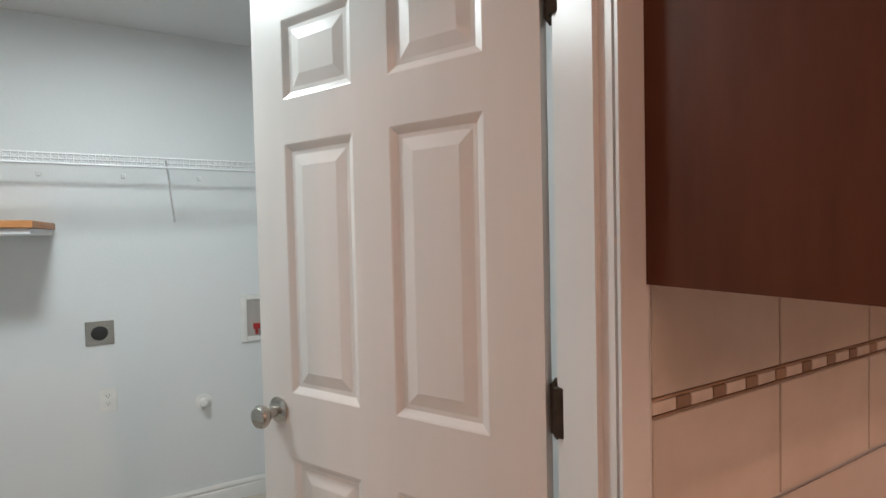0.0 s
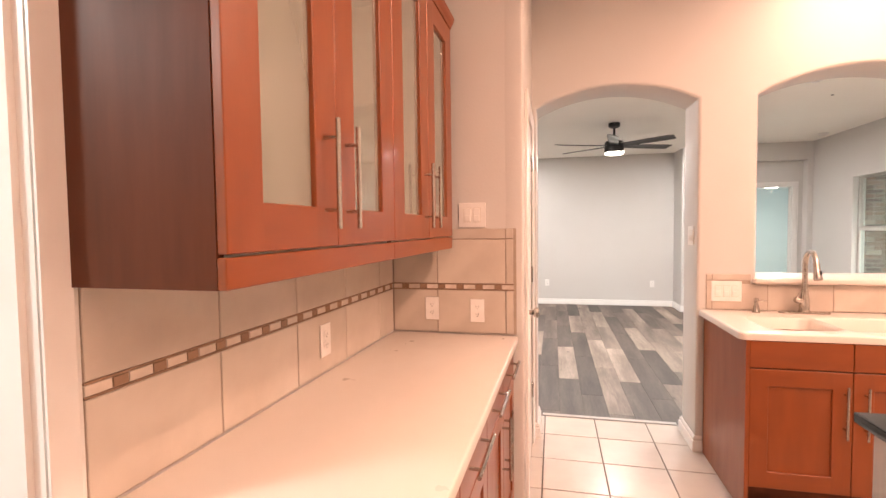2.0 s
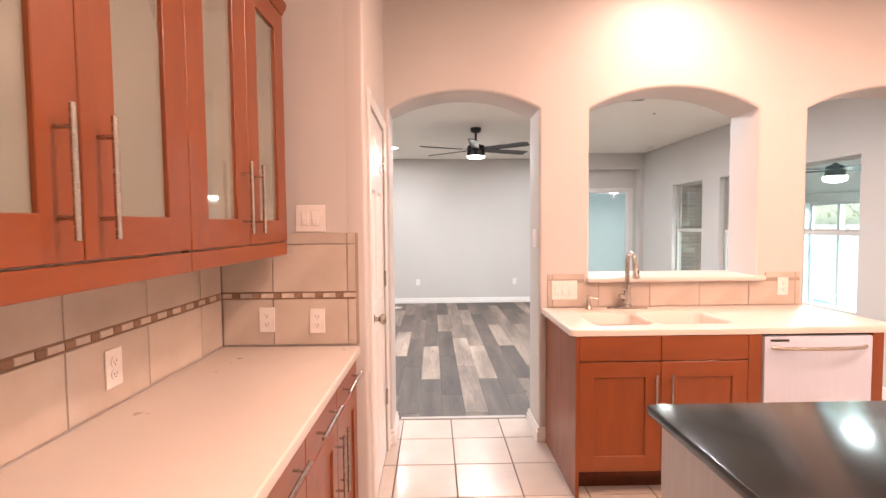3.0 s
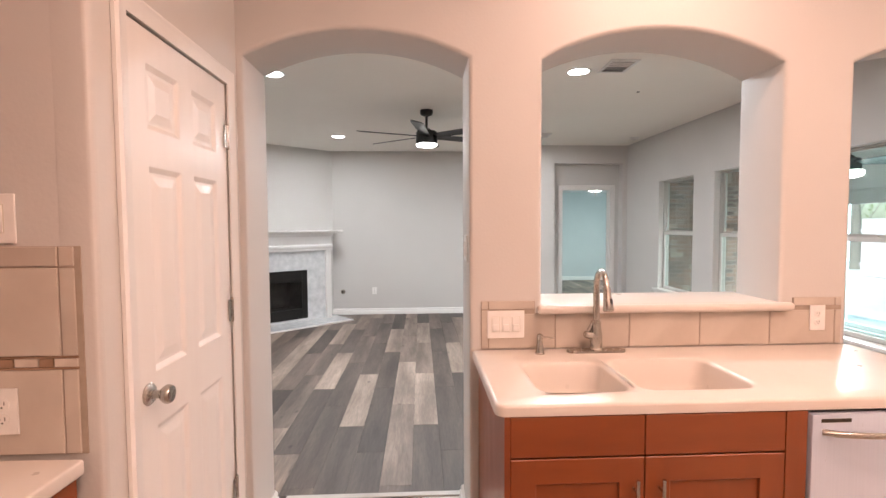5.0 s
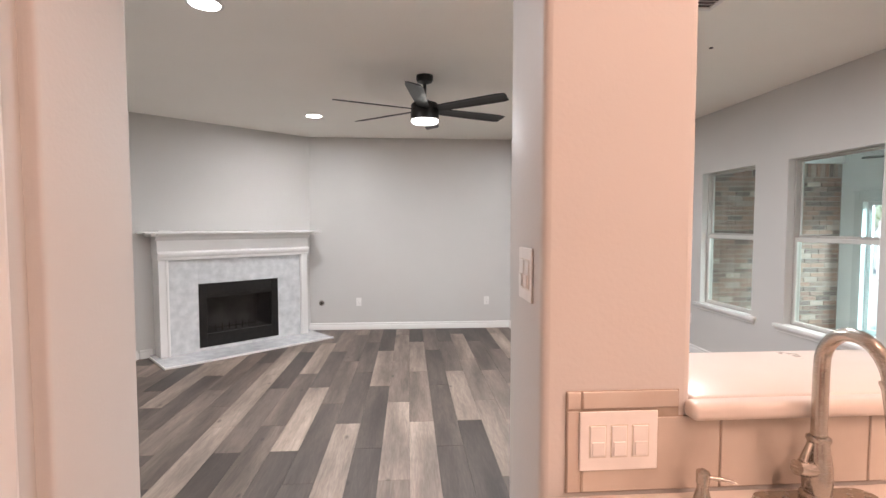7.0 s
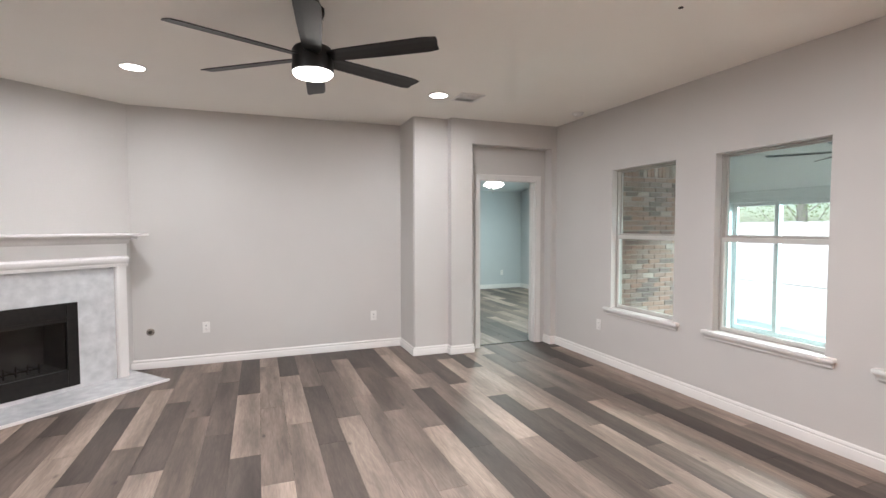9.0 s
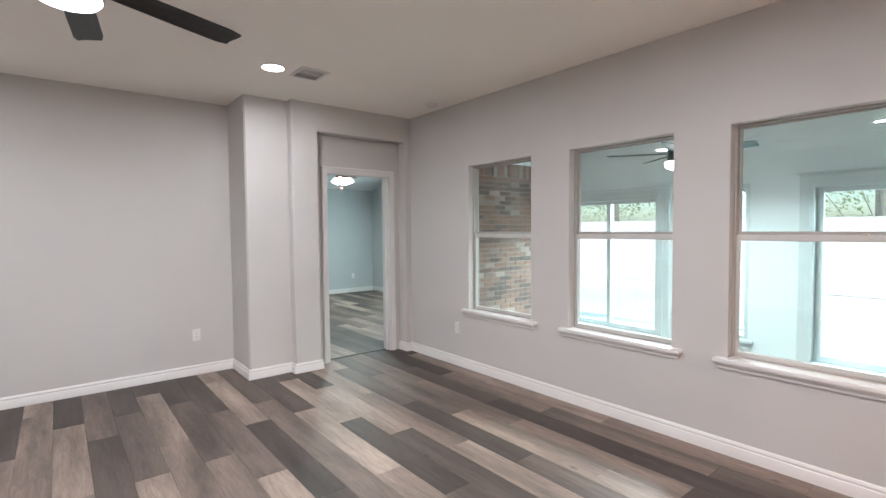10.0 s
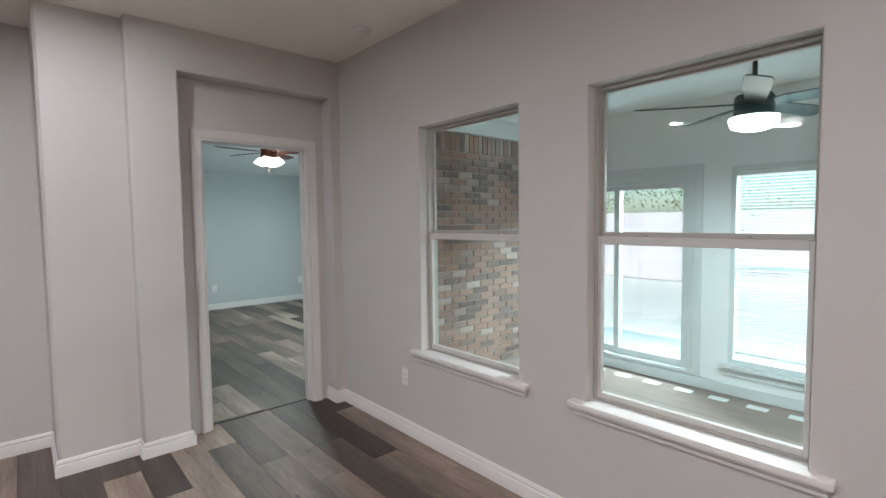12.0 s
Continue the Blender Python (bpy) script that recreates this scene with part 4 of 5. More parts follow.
# base cabinets under the long counter
BY, BZ0, BZ1 = 0.250, 0.105, 0.866
cols = [0.930, 1.332, 1.734, 2.136, 2.538]
for k in (0, 2):
    a, b = cols[k], cols[k + 2] - 0.0006
    cab = base("base_cabinet", ((a + b) / 2, 0.55, 0), "cherry-stained base cabinet with drawers over doors", "cabinet", "base cabinets")
    wpart("body", boxes(((a, BY, BZ0), (b, NY - 0.004, BZ1))), CHERRYSHADE, cab)
    wpart("toe_kick", boxes(((a, BY + 0.07, 0.0), (b, BY + 0.09, BZ0))), CHERRYSHADE, cab)
    for c in (k, k + 1):
        x0, x1 = cols[c] + 0.002, cols[c + 1] - 0.0025
        dr = wpart("drawer_front", boxes(((x0, BY - 0.020, 0.728), (x1, BY - 0.0006, 0.858)), bevel=0.002), CHERRYH, cab)
        xm = (x0 + x1) / 2
        pull(dr, (xm - 0.13, BY - 0.020, 0.802), (xm + 0.13, BY - 0.020, 0.802), (0, -0.034, 0))
        door = wpart("door", frame_bm(x0, x1, 0.112, 0.722, 0.075, 0.075, BY - 0.020, BY - 0.0006, lambda u, d, z: (u, d, z)), (CHERRY, CHERRYH), cab)
        wpart("panel", boxes(((x0 + 0.07, BY - 0.011, 0.18), (x1 - 0.07, BY - 0.004, 0.655))), CHERRY, door)
        hx = x1 - 0.035 if c == k else x0 + 0.035
        pull(door, (hx, BY - 0.020, 0.43), (hx, BY - 0.020, 0.68), (0, -0.034, 0))
    run(cab)
ct = tagged(mesh_ob("countertop", boxes(((0.926, 0.208, 0.8665), (2.5345, 0.8375, 0.905)), bevel=0.007, seg=3), COUNTER, smooth=True), "long cream solid-surface countertop on cherry cabinets", "countertop")
run(ct)

# sink cabinet, dishwasher and end panel
SX = 2.80
sc = base("sink_cabinet", (3.1, -1.34, 0), "cherry-stained sink base cabinet with two doors", "cabinet")
wpart("side_panel", boxes(((SX - 0.004, -0.878, 0.0), (3.4595, -0.860, BZ1))), CHERRY, sc)
wpart("body", boxes(((SX + 0.020, -1.846, BZ0), (3.4595, -0.8785, 0.66)), ((SX + 0.020, -1.846, 0.66), (SX + 0.06, -0.8785, BZ1 - 0.003))), CHERRYSHADE, sc)
wpart("toe_kick", boxes(((SX + 0.112, -1.846, 0.0), (SX + 0.127, -0.8785, BZ0))), CHERRYSHADE, sc)
wpart("filler", boxes(((SX, -1.846, BZ0), (SX + 0.0195, -1.776, BZ1 - 0.003))), CHERRY, sc)


for s, (y0, y1) in enumerate(((-1.3105, -0.880), (-1.774, -1.3135))):
    wpart("false_drawer", boxes(((SX, y0, 0.732), (SX + 0.0195, y1, 0.862)), bevel=0.002), CHERRYH, sc)
    door = wpart("door", frame_bm(y0, y1, 0.140, 0.726, 0.082, 0.082, SX, SX + 0.0195, lambda u, d, z: (d, u, z)), (CHERRY, CHERRYH), sc)
    wpart("panel", boxes(((SX + 0.010, y0 + 0.078, 0.218), (SX + 0.016, y1 - 0.078, 0.648))), CHERRY, door)
    hy = y0 + 0.035 if s == 0 else y1 - 0.045
    pull(door, (SX, hy, 0.42), (SX, hy, 0.668), (-0.034, 0, 0))

dwr = base("dishwasher", (3.1, -2.145, 0), "pale stainless dishwasher with a curved bar handle", "dishwasher")
wpart("tub", boxes(((SX + 0.03, -2.438, 0.10), (3.4595, -1.852, 0.858))), BLACK, dwr, "dark dishwasher body")
dd = wpart("door", boxes(((SX - 0.008, -2.434, 0.115), (SX + 0.03, -1.856, 0.852)), bevel=0.005, seg=2), DWSTEEL, dwr, smooth=True)
wpart("badge", boxes(((SX - 0.0095, -1.985, 0.826), (SX - 0.0078, -1.885, 0.838))), BRONZE, dd, "small dark badge")
wpart("toe_plate", boxes(((SX + 0.05, -2.434, 0.0), (SX + 0.06, -1.856, 0.10))), BLACK, dwr)
ep = tagged(mesh_ob("end_panel", boxes(((SX, -2.502, 0.0), (3.4595, -2.442, BZ1 - 0.002)), bevel=0.002), CHERRY), "cherry-stained end panel beside the dishwasher", "cabinet panel")

# sink counter: solid surface with two moulded basins
SZT, SZB = 0.903, 0.866
X0, X1, Y0, Y1 = 2.798, 3.4665, -2.60, -0.834


def basin(cx, cy, hx, hy, r, z, n=6):
    pts = []
    for sx, sy, a0 in ((1, 1, 0), (-1, 1, 90), (-1, -1, 180), (1, -1, 270)):
        for i in range(n + 1):
            a = radians(a0 + 90 * i / n)
            pts.append((cx + sx * (hx - r) + r * math.cos(a), cy + sy * (hy - r) + r * math.sin(a), z))
    return pts


bm = bmesh.new()
specs = [(3.085, -1.165, 0.180, 0.168, 0.06), (3.098, -1.567, 0.190, 0.212, 0.06)]
xs = [X0, specs[1][0] - 0.205, specs[1][0] + 0.205, X1]
split = -1.344
ys = [Y0, -1.80, split, -0.98, Y1]
grid = [[bm.verts.new((x, y, SZT)) for y in ys] for x in xs]
for i in range(3):
    for j in range(4):
        if i == 1 and j in (1, 2):
            continue
        bm.faces.new((grid[i][j], grid[i + 1][j], grid[i + 1][j + 1], grid[i][j + 1]))
for (cx, cy, hx, hy, r), j in zip(specs, (2, 1)):
    rim = [grid[1][j], grid[2][j], grid[2][j + 1], grid[1][j + 1]]
    ring = [bm.verts.new(p) for p in basin(cx, cy, hx + 0.012, hy + 0.012 if j == 9 else hy + 0.006, r, SZT)]
    # corners in the order ++, -+, --, +-
    cor = [grid[2][j + 1], grid[1][j + 1], grid[1][j], grid[2][j]]
    n = 7
    for c in range(4):
        for i in range(n - 1):
            bm.faces.new((cor[c], ring[c * n + i], ring[c * n + i + 1]))
        bm.faces.new((cor[c], ring[c * n + n - 1], ring[((c + 1) * n) % 28], cor[(c + 1) % 4]))
    prev = ring
    for dz, sh, rr in ((-0.004, -0.004, r), (-0.014, -0.010, r), (-0.10, -0.022, r), (-0.155, -0.034, r), (-0.175, -0.055, r * 0.8), (-0.180, -0.09, r * 0.7)):
        nx = [bm.verts.new(p) for p in basin(cx, cy, hx + sh, hy + sh, rr, SZT + dz)]
        for i in range(28):
            bm.faces.new((prev[i], prev[(i + 1) % 28], nx[(i + 1) % 28], nx[i]))
        prev = nx
    bm.faces.new(prev)
# edge
outer = [grid[0][j] for j in range(5)] + [grid[i][4] for i in range(1, 4)] + [grid[3][j] for j in range(3, -1, -1)] + [grid[i][0] for i in range(2, 0, -1)]
ring2 = []
for v in outer:
    ring2.append(v)
low = [bm.verts.new((v.co.x, v.co.y, SZB)) for v in ring2]
for i in range(len(ring2)):
    k = (i + 1) % len(ring2)
    bm.faces.new((ring2[i], ring2[k], low[k], low[i]))
upright = [e for e in bm.edges if abs(e.verts[0].co.z - e.verts[1].co.z) > 0.03 and abs(e.verts[0].co.x - X0) < 1e-4 and (abs(e.verts[0].co.y - Y0) < 1e-4 or abs(e.verts[0].co.y - Y1) < 1e-4)]
bmesh.ops.bevel(bm, geom=upright, offset=0.035, segments=5, profile=0.5, affect="EDGES")
bm.normal_update()
top_edges = [e for e in bm.edges if len(e.link_faces) == 2 and all(abs(v.co.z - SZT) < 1e-5 for v in e.verts) and sorted(abs(f.normal.z) < 0.1 for f in e.link_faces) == [False, True]]
bmesh.ops.bevel(bm, geom=top_edges, offset=0.012, segments=3, profile=0.5, affect="EDGES")
sink = tagged(mesh_ob("sink_countertop", bm, COUNTER, smooth=True), "cream solid-surface counter with a moulded double sink", "countertop")
for (cx, cy, hx, hy, r) in specs:
    d = part("drain", lathe([(0.0, SZT - 0.1795), (0.045, SZT - 0.1795), (0.042, SZT - 0.176), (0.030, SZT - 0.178), (0.0, SZT - 0.1785)], 24, Matrix.Translation((cx, cy, 0))), STEEL, sink, "steel drain ring", True)

# faucet
fz = SZT
fa = base("faucet", (3.405, -1.377, fz), "brushed nickel pull-down kitchen faucet on a deck plate", "faucet")
bm = bmesh.new()
pl = [(3.405 + 0.032 * math.cos(radians(a)), -1.377 + s * 0.10 + 0.032 * math.sin(radians(a))) for s, r0 in ((1, 0), (-1, 180)) for a in range(r0, r0 + 181, 20)]
lo_, hi_ = [bm.verts.new((x, y, fz)) for x, y in pl], [bm.verts.new((3.405 + (x - 3.405) * 0.93, -1.377 + (y + 1.377) * 0.985, fz + 0.009)) for x, y in pl]
for i in range(len(pl)):
    bm.faces.new((lo_[i], lo_[(i + 1) % len(pl)], hi_[(i + 1) % len(pl)], hi_[i]))
bm.faces.new(hi_), bm.faces.new(lo_)
wpart("deck_plate", bm, STEEL, fa)
fb = wpart("body", lathe([(0.030, 0.009), (0.030, 0.016), (0.025, 0.022), (0.027, 0.045), (0.026, 0.075), (0.021, 0.105), (0.019, 0.128), (0.022, 0.130), (0.022, 0.136), (0.016, 0.140)], 24, Matrix.Translation((3.405, -1.377, fz))), STEEL, fa, smooth=True)


def tube(points, r, n=14):
    bm = bmesh.new()
    pts, rings = [Vector(p) for p in points], []
    for i, p in enumerate(pts):
        d = (pts[min(i + 1, len(pts) - 1)] - pts[max(i - 1, 0)]).normalized()
        q = d.to_track_quat("Z", "X").to_matrix()
        rr = r(i / (len(pts) - 1)) if callable(r) else r
        rings.append([bm.verts.new(p + q @ Vector((rr * math.cos(2 * math.pi * k / n), rr * math.sin(2 * math.pi * k / n), 0))) for k in range(n)])
    for a, b in zip(rings, rings[1:]):
        best = min(range(n), key=lambda s: (a[0].co - b[s].co).length)
        for k in range(n):
            bm.faces.new((a[k], a[(k + 1) % n], b[(k + 1 + best) % n], b[(k + best) % n]))
    bm.faces.new(rings[0]), bm.faces.new(rings[-1])
    return bm


hp = [Vector((SX - 0.006 - 0.047 * math.sin(math.pi * i / 16) ** 0.5, -1.89 - 0.51 * i / 16, 0.795)) for i in range(17)]
wpart("handle", tube(hp, 0.010), STEEL, dd, "curved stainless handle", True)
fdir = Vector((-0.985, 0.10, 0)).normalized()
neck = [Vector((3.405, -1.377, fz + z)) for z in (0.135, 0.20, 0.27)]
rad = 0.078
for i in range(1, 15):
    a = radians(i * 168 / 14)
    neck.append(Vector((3.405, -1.377, fz + 0.285)) + fdir * (rad - rad * math.cos(a)) + Vector((0, 0, rad * math.sin(a))))
wpart("neck", tube(neck, lambda k: 0.0145 - 0.002 * k), STEEL, fa, smooth=True)
e1 = neck[-1]
dn = (neck[-1] - neck[-2]).normalized()
spr = wpart("spray_head", tube([e1 - dn * 0.002, e1 + dn * 0.004, e1 + dn * 0.012, e1 + dn * 0.05, e1 + dn * 0.088, e1 + dn * 0.094], lambda k: (0.0165, 0.017, 0.0155, 0.018, 0.022, 0.019)[round(k * 5)]), STEEL, fa, smooth=True)
bm = bmesh.new()
bmesh.ops.create_uvsphere(bm, u_segments=10, v_segments=8, radius=0.011, matrix=Matrix.Translation(e1 + dn * 0.055 + Vector((-0.016, -0.008, 0))) @ Matrix.Diagonal((0.6, 0.6, 1.6, 1)))
wpart("button", bm, DARKHOLE, spr, "dark spray button", True)
hb = wpart("handle_hub", tube([(3.405, -1.377, fz + 0.070), (3.398, -1.345, fz + 0.076), (3.396, -1.330, fz + 0.079), (3.395, -1.323, fz + 0.080)], lambda k: 0.019 - 0.004 * k), STEEL, fa, smooth=True)
wpart("lever", tube([(3.396, -1.335, fz + 0.082), (3.398, -1.343, fz + 0.102), (3.402, -1.357, fz + 0.125)], lambda k: 0.009 - 0.003 * k), STEEL, hb, smooth=True)
sd = base("soap_dispenser", (3.385, -1.120, fz), "brushed nickel soap dispenser in the counter", "soap dispenser")
wpart("body", lathe([(0.021, 0.0), (0.021, 0.005), (0.017, 0.010), (0.016, 0.03), (0.011, 0.05), (0.010, 0.060), (0.0125, 0.062), (0.0125, 0.084), (0.006, 0.088)], 20, Matrix.Translation((3.385, -1.120, fz))), STEEL, sd, smooth=True)
wpart("spout", tube([(3.385, -1.120, fz + 0.074), (3.372, -1.155, fz + 0.073), (3.365, -1.175, fz + 0.069)], lambda k: 0.0045 - 0.0015 * k), STEEL, sd, smooth=True)

# raised bar ledge in the pass-through
bar = base("bar_ledge", (3.45, -1.72, 1.0655), "cream solid-surface ledge in the pass-through", "ledge")
wpart("nosing", boxes(((3.428, -2.312, 1.0655), (AX0 - 0.0015, -1.126, 1.103)), bevel=0.014, seg=4), COUNTER, bar, "rounded front nosing", True)
wpart("slab", boxes(((AX0 - 0.002, -2.2665, 1.0655), (AX1 + 0.03, -1.1505, 1.103)), bevel=0.010, seg=3), COUNTER, bar, smooth=True)

# island
isl = base("kitchen_island", (1.0, -1.26, 0), "kitchen island with a pale body and black granite top", "kitchen island")
wpart("body", boxes(((0.24, -1.72, 0.09), (1.745, -0.800, 0.868)), bevel=0.003), ISLAND, isl)
wpart("plinth", boxes(((0.29, -1.67, 0.0), (1.70, -0.86, 0.09))), CHERRYSHADE, isl)
wpart("worktop", boxes(((0.2, -1.76, 0.8685), (1.778, -0.768, 0.900)), bevel=0.006, seg=2), GRANITE, isl, "polished black granite worktop", True)

# ---- living room things ----
def fpart(name, bm, mat, parent, label="", smooth=False):
    """A part drawn in the fireplace's own axes."""
    return part(name, bm, mat, parent, label, smooth)


fp = tagged(new("fireplace"), "white corner fireplace with marble surround and black firebox", "fireplace")
fp.matrix_world = FP
# mesh axes: x along the wall, -y into the room
def cut_frame(u, z0, z1, iu, iz0, iz1, y0, y1):
    return [((-u, y0, z0), (-iu, y1, z1)), ((iu, y0, z0), (u, y1, z1)), ((-iu, y0, iz1), (iu, y1, z1)), ((-iu, y0, z0), (iu, y1, iz0))]


for lo, hi in (((-0.775, -0.004, 0.024), (-0.4725, 0.04, 1.10)), ((0.4725, -0.004, 0.024), (0.775, 0.04, 1.10)), ((-0.4722, -0.004, 0.797), (0.4722, 0.04, 1.10)), ((-0.4722, -0.004, 0.024), (0.4722, 0.04, 0.058))):
    fpart("marble_slab", boxes((lo, hi)), MARBLE, fp, "grey-veined white marble slab")
for s in (-1, 1):
    lg = fpart("leg", boxes(((min(s * 0.775, s * 0.875), -0.030, 0.024), (max(s * 0.775, s * 0.875), 0.209, 1.10)), bevel=0.003), TRIM, fp)
    fpart("bead", boxes(((min(s * 0.779, s * 0.805), -0.042, 0.03), (max(s * 0.779, s * 0.805), -0.0302, 1.09)), bevel=0.005, seg=2), TRIM, lg, smooth=True)
fpart("moulding", sweep([(0.885, -0.0302, 1.085), (-0.885, -0.0302, 1.085)][::-1], [(0.0, 0), (-0.010, 0), (-0.016, 0.018), (-0.016, 0.030), (-0.026, 0.040), (-0.034, 0.062), (-0.034, 0.078), (-0.020, 0.092), (-0.006, 0.098), (0, 0.098)]), TRIM, fp, smooth=True)
fpart("frieze", boxes(((-0.885, -0.030, 1.1005), (0.885, 0.209, 1.372)), bevel=0.003), TRIM, fp)
fpart("cove", sweep([(-0.90, -0.030, 1.30), (0.90, -0.030, 1.30)], [(0.0, 0.0), (-0.010, 0.004), (-0.022, 0.024), (-0.045, 0.046), (-0.085, 0.058), (-0.092, 0.072), (0, 0.072)]), TRIM, fp, smooth=True)
for s in (-1, 1):
    fpart("cove_return", boxes(((min(s * 0.886, s * 0.95), -0.10, 1.345), (max(s * 0.886, s * 0.95), 0.208, 1.3725)), bevel=0.006, seg=2), TRIM, fp, smooth=True)
fpart("mantel_shelf", boxes(((-1.02, -0.165, 1.3728), (1.02, 0.208, 1.395)), bevel=0.004, seg=2), TRIM, fp, "white painted mantel shelf", True)
fr = fpart("firebox_frame", boxes(*cut_frame(0.472, 0.0585, 0.7965, 0.385, 0.21, 0.665, -0.010, 0.030), bevel=0.003), BLACK, fp, "matte black metal firebox frame")
fpart("hood_lip", boxes(((-0.385, 0.002, 0.63), (0.385, 0.030, 0.665))), BLACK, fr)
box_ = fpart("firebox", boxes(((-0.385, 0.44, 0.20), (0.385, 0.45, 0.68)), ((-0.400, 0.032, 0.20), (-0.385, 0.45, 0.68)), ((0.385, 0.032, 0.20), (0.400, 0.45, 0.68)), ((-0.40, 0.032, 0.19), (0.40, 0.45, 0.20)), ((-0.40, 0.032, 0.68), (0.40, 0.45, 0.69))), SOOTGLINT, fp, "sooty black firebox with reflections painted in as paler mottling")
fpart("glass_door", boxes(((-0.385, 0.012, 0.21), (0.385, 0.016, 0.63))), FIREGLASS, fr, "dark firebox glass")
bm = bmesh.new()
for i in range(7):
    x = -0.24 + i * 0.08
    rod(bm, (x, 0.16, 0.225), (x, 0.36, 0.225), 0.006, 6)
    rod(bm, (x, 0.16, 0.20), (x, 0.16, 0.29), 0.006, 6)
rod(bm, (-0.26, 0.17, 0.235), (0.26, 0.17, 0.235), 0.006, 6)
fpart("grate", bm, BRONZE, box_, "dark iron grate")
ht = fpart("hearth", boxes(((-0.93, -0.43, 0.0005), (1.0, 0.20, 0.022)), bevel=0.003), MARBLE, fp, "white marble hearth slab")
fpart("hearth_edge", boxes(((-0.945, -0.445, 0.0005), (1.012, -0.4305, 0.0225)), ((-0.945, -0.430, 0.0005), (-0.9305, 0.15, 0.0225)), bevel=0.002), TRIM, ht, "white edge strip")
mk = thing("small_card", FP @ Matrix.Translation((-0.80, -0.02, 1.3955)), "small white card lying on the mantel shelf", "card")
part("card", boxes(((-0.07, -0.03, 0), (0.07, 0.03, 0.012)), bevel=0.003), PLATE, mk)


def ceiling_fan(name, at, z_ceiling, radius, blades, first, metal, blade_mat, label, drop, hub_r, hub_h, light_r, glow_mat, bowl=0.03):
    f = thing(name, Matrix.Translation((at[0], at[1], z_ceiling)), label, "ceiling fan")
    part("canopy", lathe([(0.068, -0.0005), (0.068, -0.03), (0.060, -0.05), (0.030, -0.062), (0.018, -0.064)], 28), metal, f, smooth=True)
    part("downrod", rod(bmesh.new(), (0, 0, -0.05), (0, 0, -drop), 0.0135, 14), metal, f, smooth=True)
    part("motor", lathe([(0.022, -drop + 0.03), (0.035, -drop + 0.022), (0.05, -drop + 0.004), (hub_r * 0.9, -drop - 0.006), (hub_r, -drop - 0.022), (hub_r, -drop - hub_h * 0.55), (hub_r * 1.02, -drop - hub_h * 0.58), (hub_r * 1.02, -drop - hub_h), (hub_r * 0.9, -drop - hub_h - 0.001)], 36), metal, f, smooth=True)
    zb = -drop - hub_h * 0.42
    for i in range(blades):
        bm = bmesh.new()
        rows = []
        for r, w in ((hub_r * 0.9, 0.040), (hub_r * 1.5, 0.052), (radius * 0.6, 0.060), (radius * 0.93, 0.063), (radius, 0.052)):
            tilt = radians(-13)
            ring = []
            for u, v in ((-1, -0.003), (-0.4, -0.001), (0.4, -0.001), (1, -0.003), (1, 0.003), (0.4, 0.005), (-0.4, 0.005), (-1, 0.003)):
                y, z = u * w, v
                ring.append(bm.verts.new((r + (0.012 if u < 0 and r == radius else 0), y * math.cos(tilt) - z * math.sin(tilt), y * math.sin(tilt) + z * math.cos(tilt))))
            rows.append(ring)
        for a, b in zip(rows, rows[1:]):
            for k in range(8):
                bm.faces.new((a[k], a[(k + 1) % 8], b[(k + 1) % 8], b[k]))
        bm.faces.new(rows[0]), bm.faces.new(rows[-1])
        b = part("blade", bm, blade_mat, f)
        b.matrix_local = pose(0, 0, zb, 0, 0, first + 360 / blades * i)
    part("light", lathe([(light_r, -drop - hub_h - 0.0015), (light_r, -drop - hub_h - bowl * 0.35), (light_r * 0.9, -drop - hub_h - bowl * 0.75), (light_r * 0.5, -drop - hub_h - bowl), (0.001, -drop - hub_h - bowl * 1.02)], 32), glow_mat, f, "lit round diffuser", True)
    return f


fan = ceiling_fan("ceiling_fan", (6.43, -0.675), LC, 0.73, 6, -8, BLACK, BLACK, "black six-blade ceiling fan with a lit round lamp", 0.215, 0.112, 0.140, 0.110, FANGLOW, 0.03)


def can(name, x, y, z, label):
    c = thing(name, Matrix.Translation((x, y, z)), label, "recessed light", "recessed lights")
    part("trim_ring", lathe([(0.080, -0.0005), (0.098, -0.0005), (0.098, -0.003), (0.094, -0.006), (0.082, -0.007), (0.080, -0.004)], 32), TRIM, c, smooth=True)
    part("lens", lathe([(0.001, -0.0012), (0.080, -0.0012), (0.080, -0.005), (0.001, -0.0055)], 28), LAMPGLOW, c, "lit white lens", True)


for cx, cy in LIVING_CANS:
    can("recessed_light", cx, cy, LC, "lit recessed ceiling light with a white trim")
for cx, cy in KITCHEN_CANS:
    can("recessed_light", cx, cy, KC, "lit recessed kitchen light with a white trim")


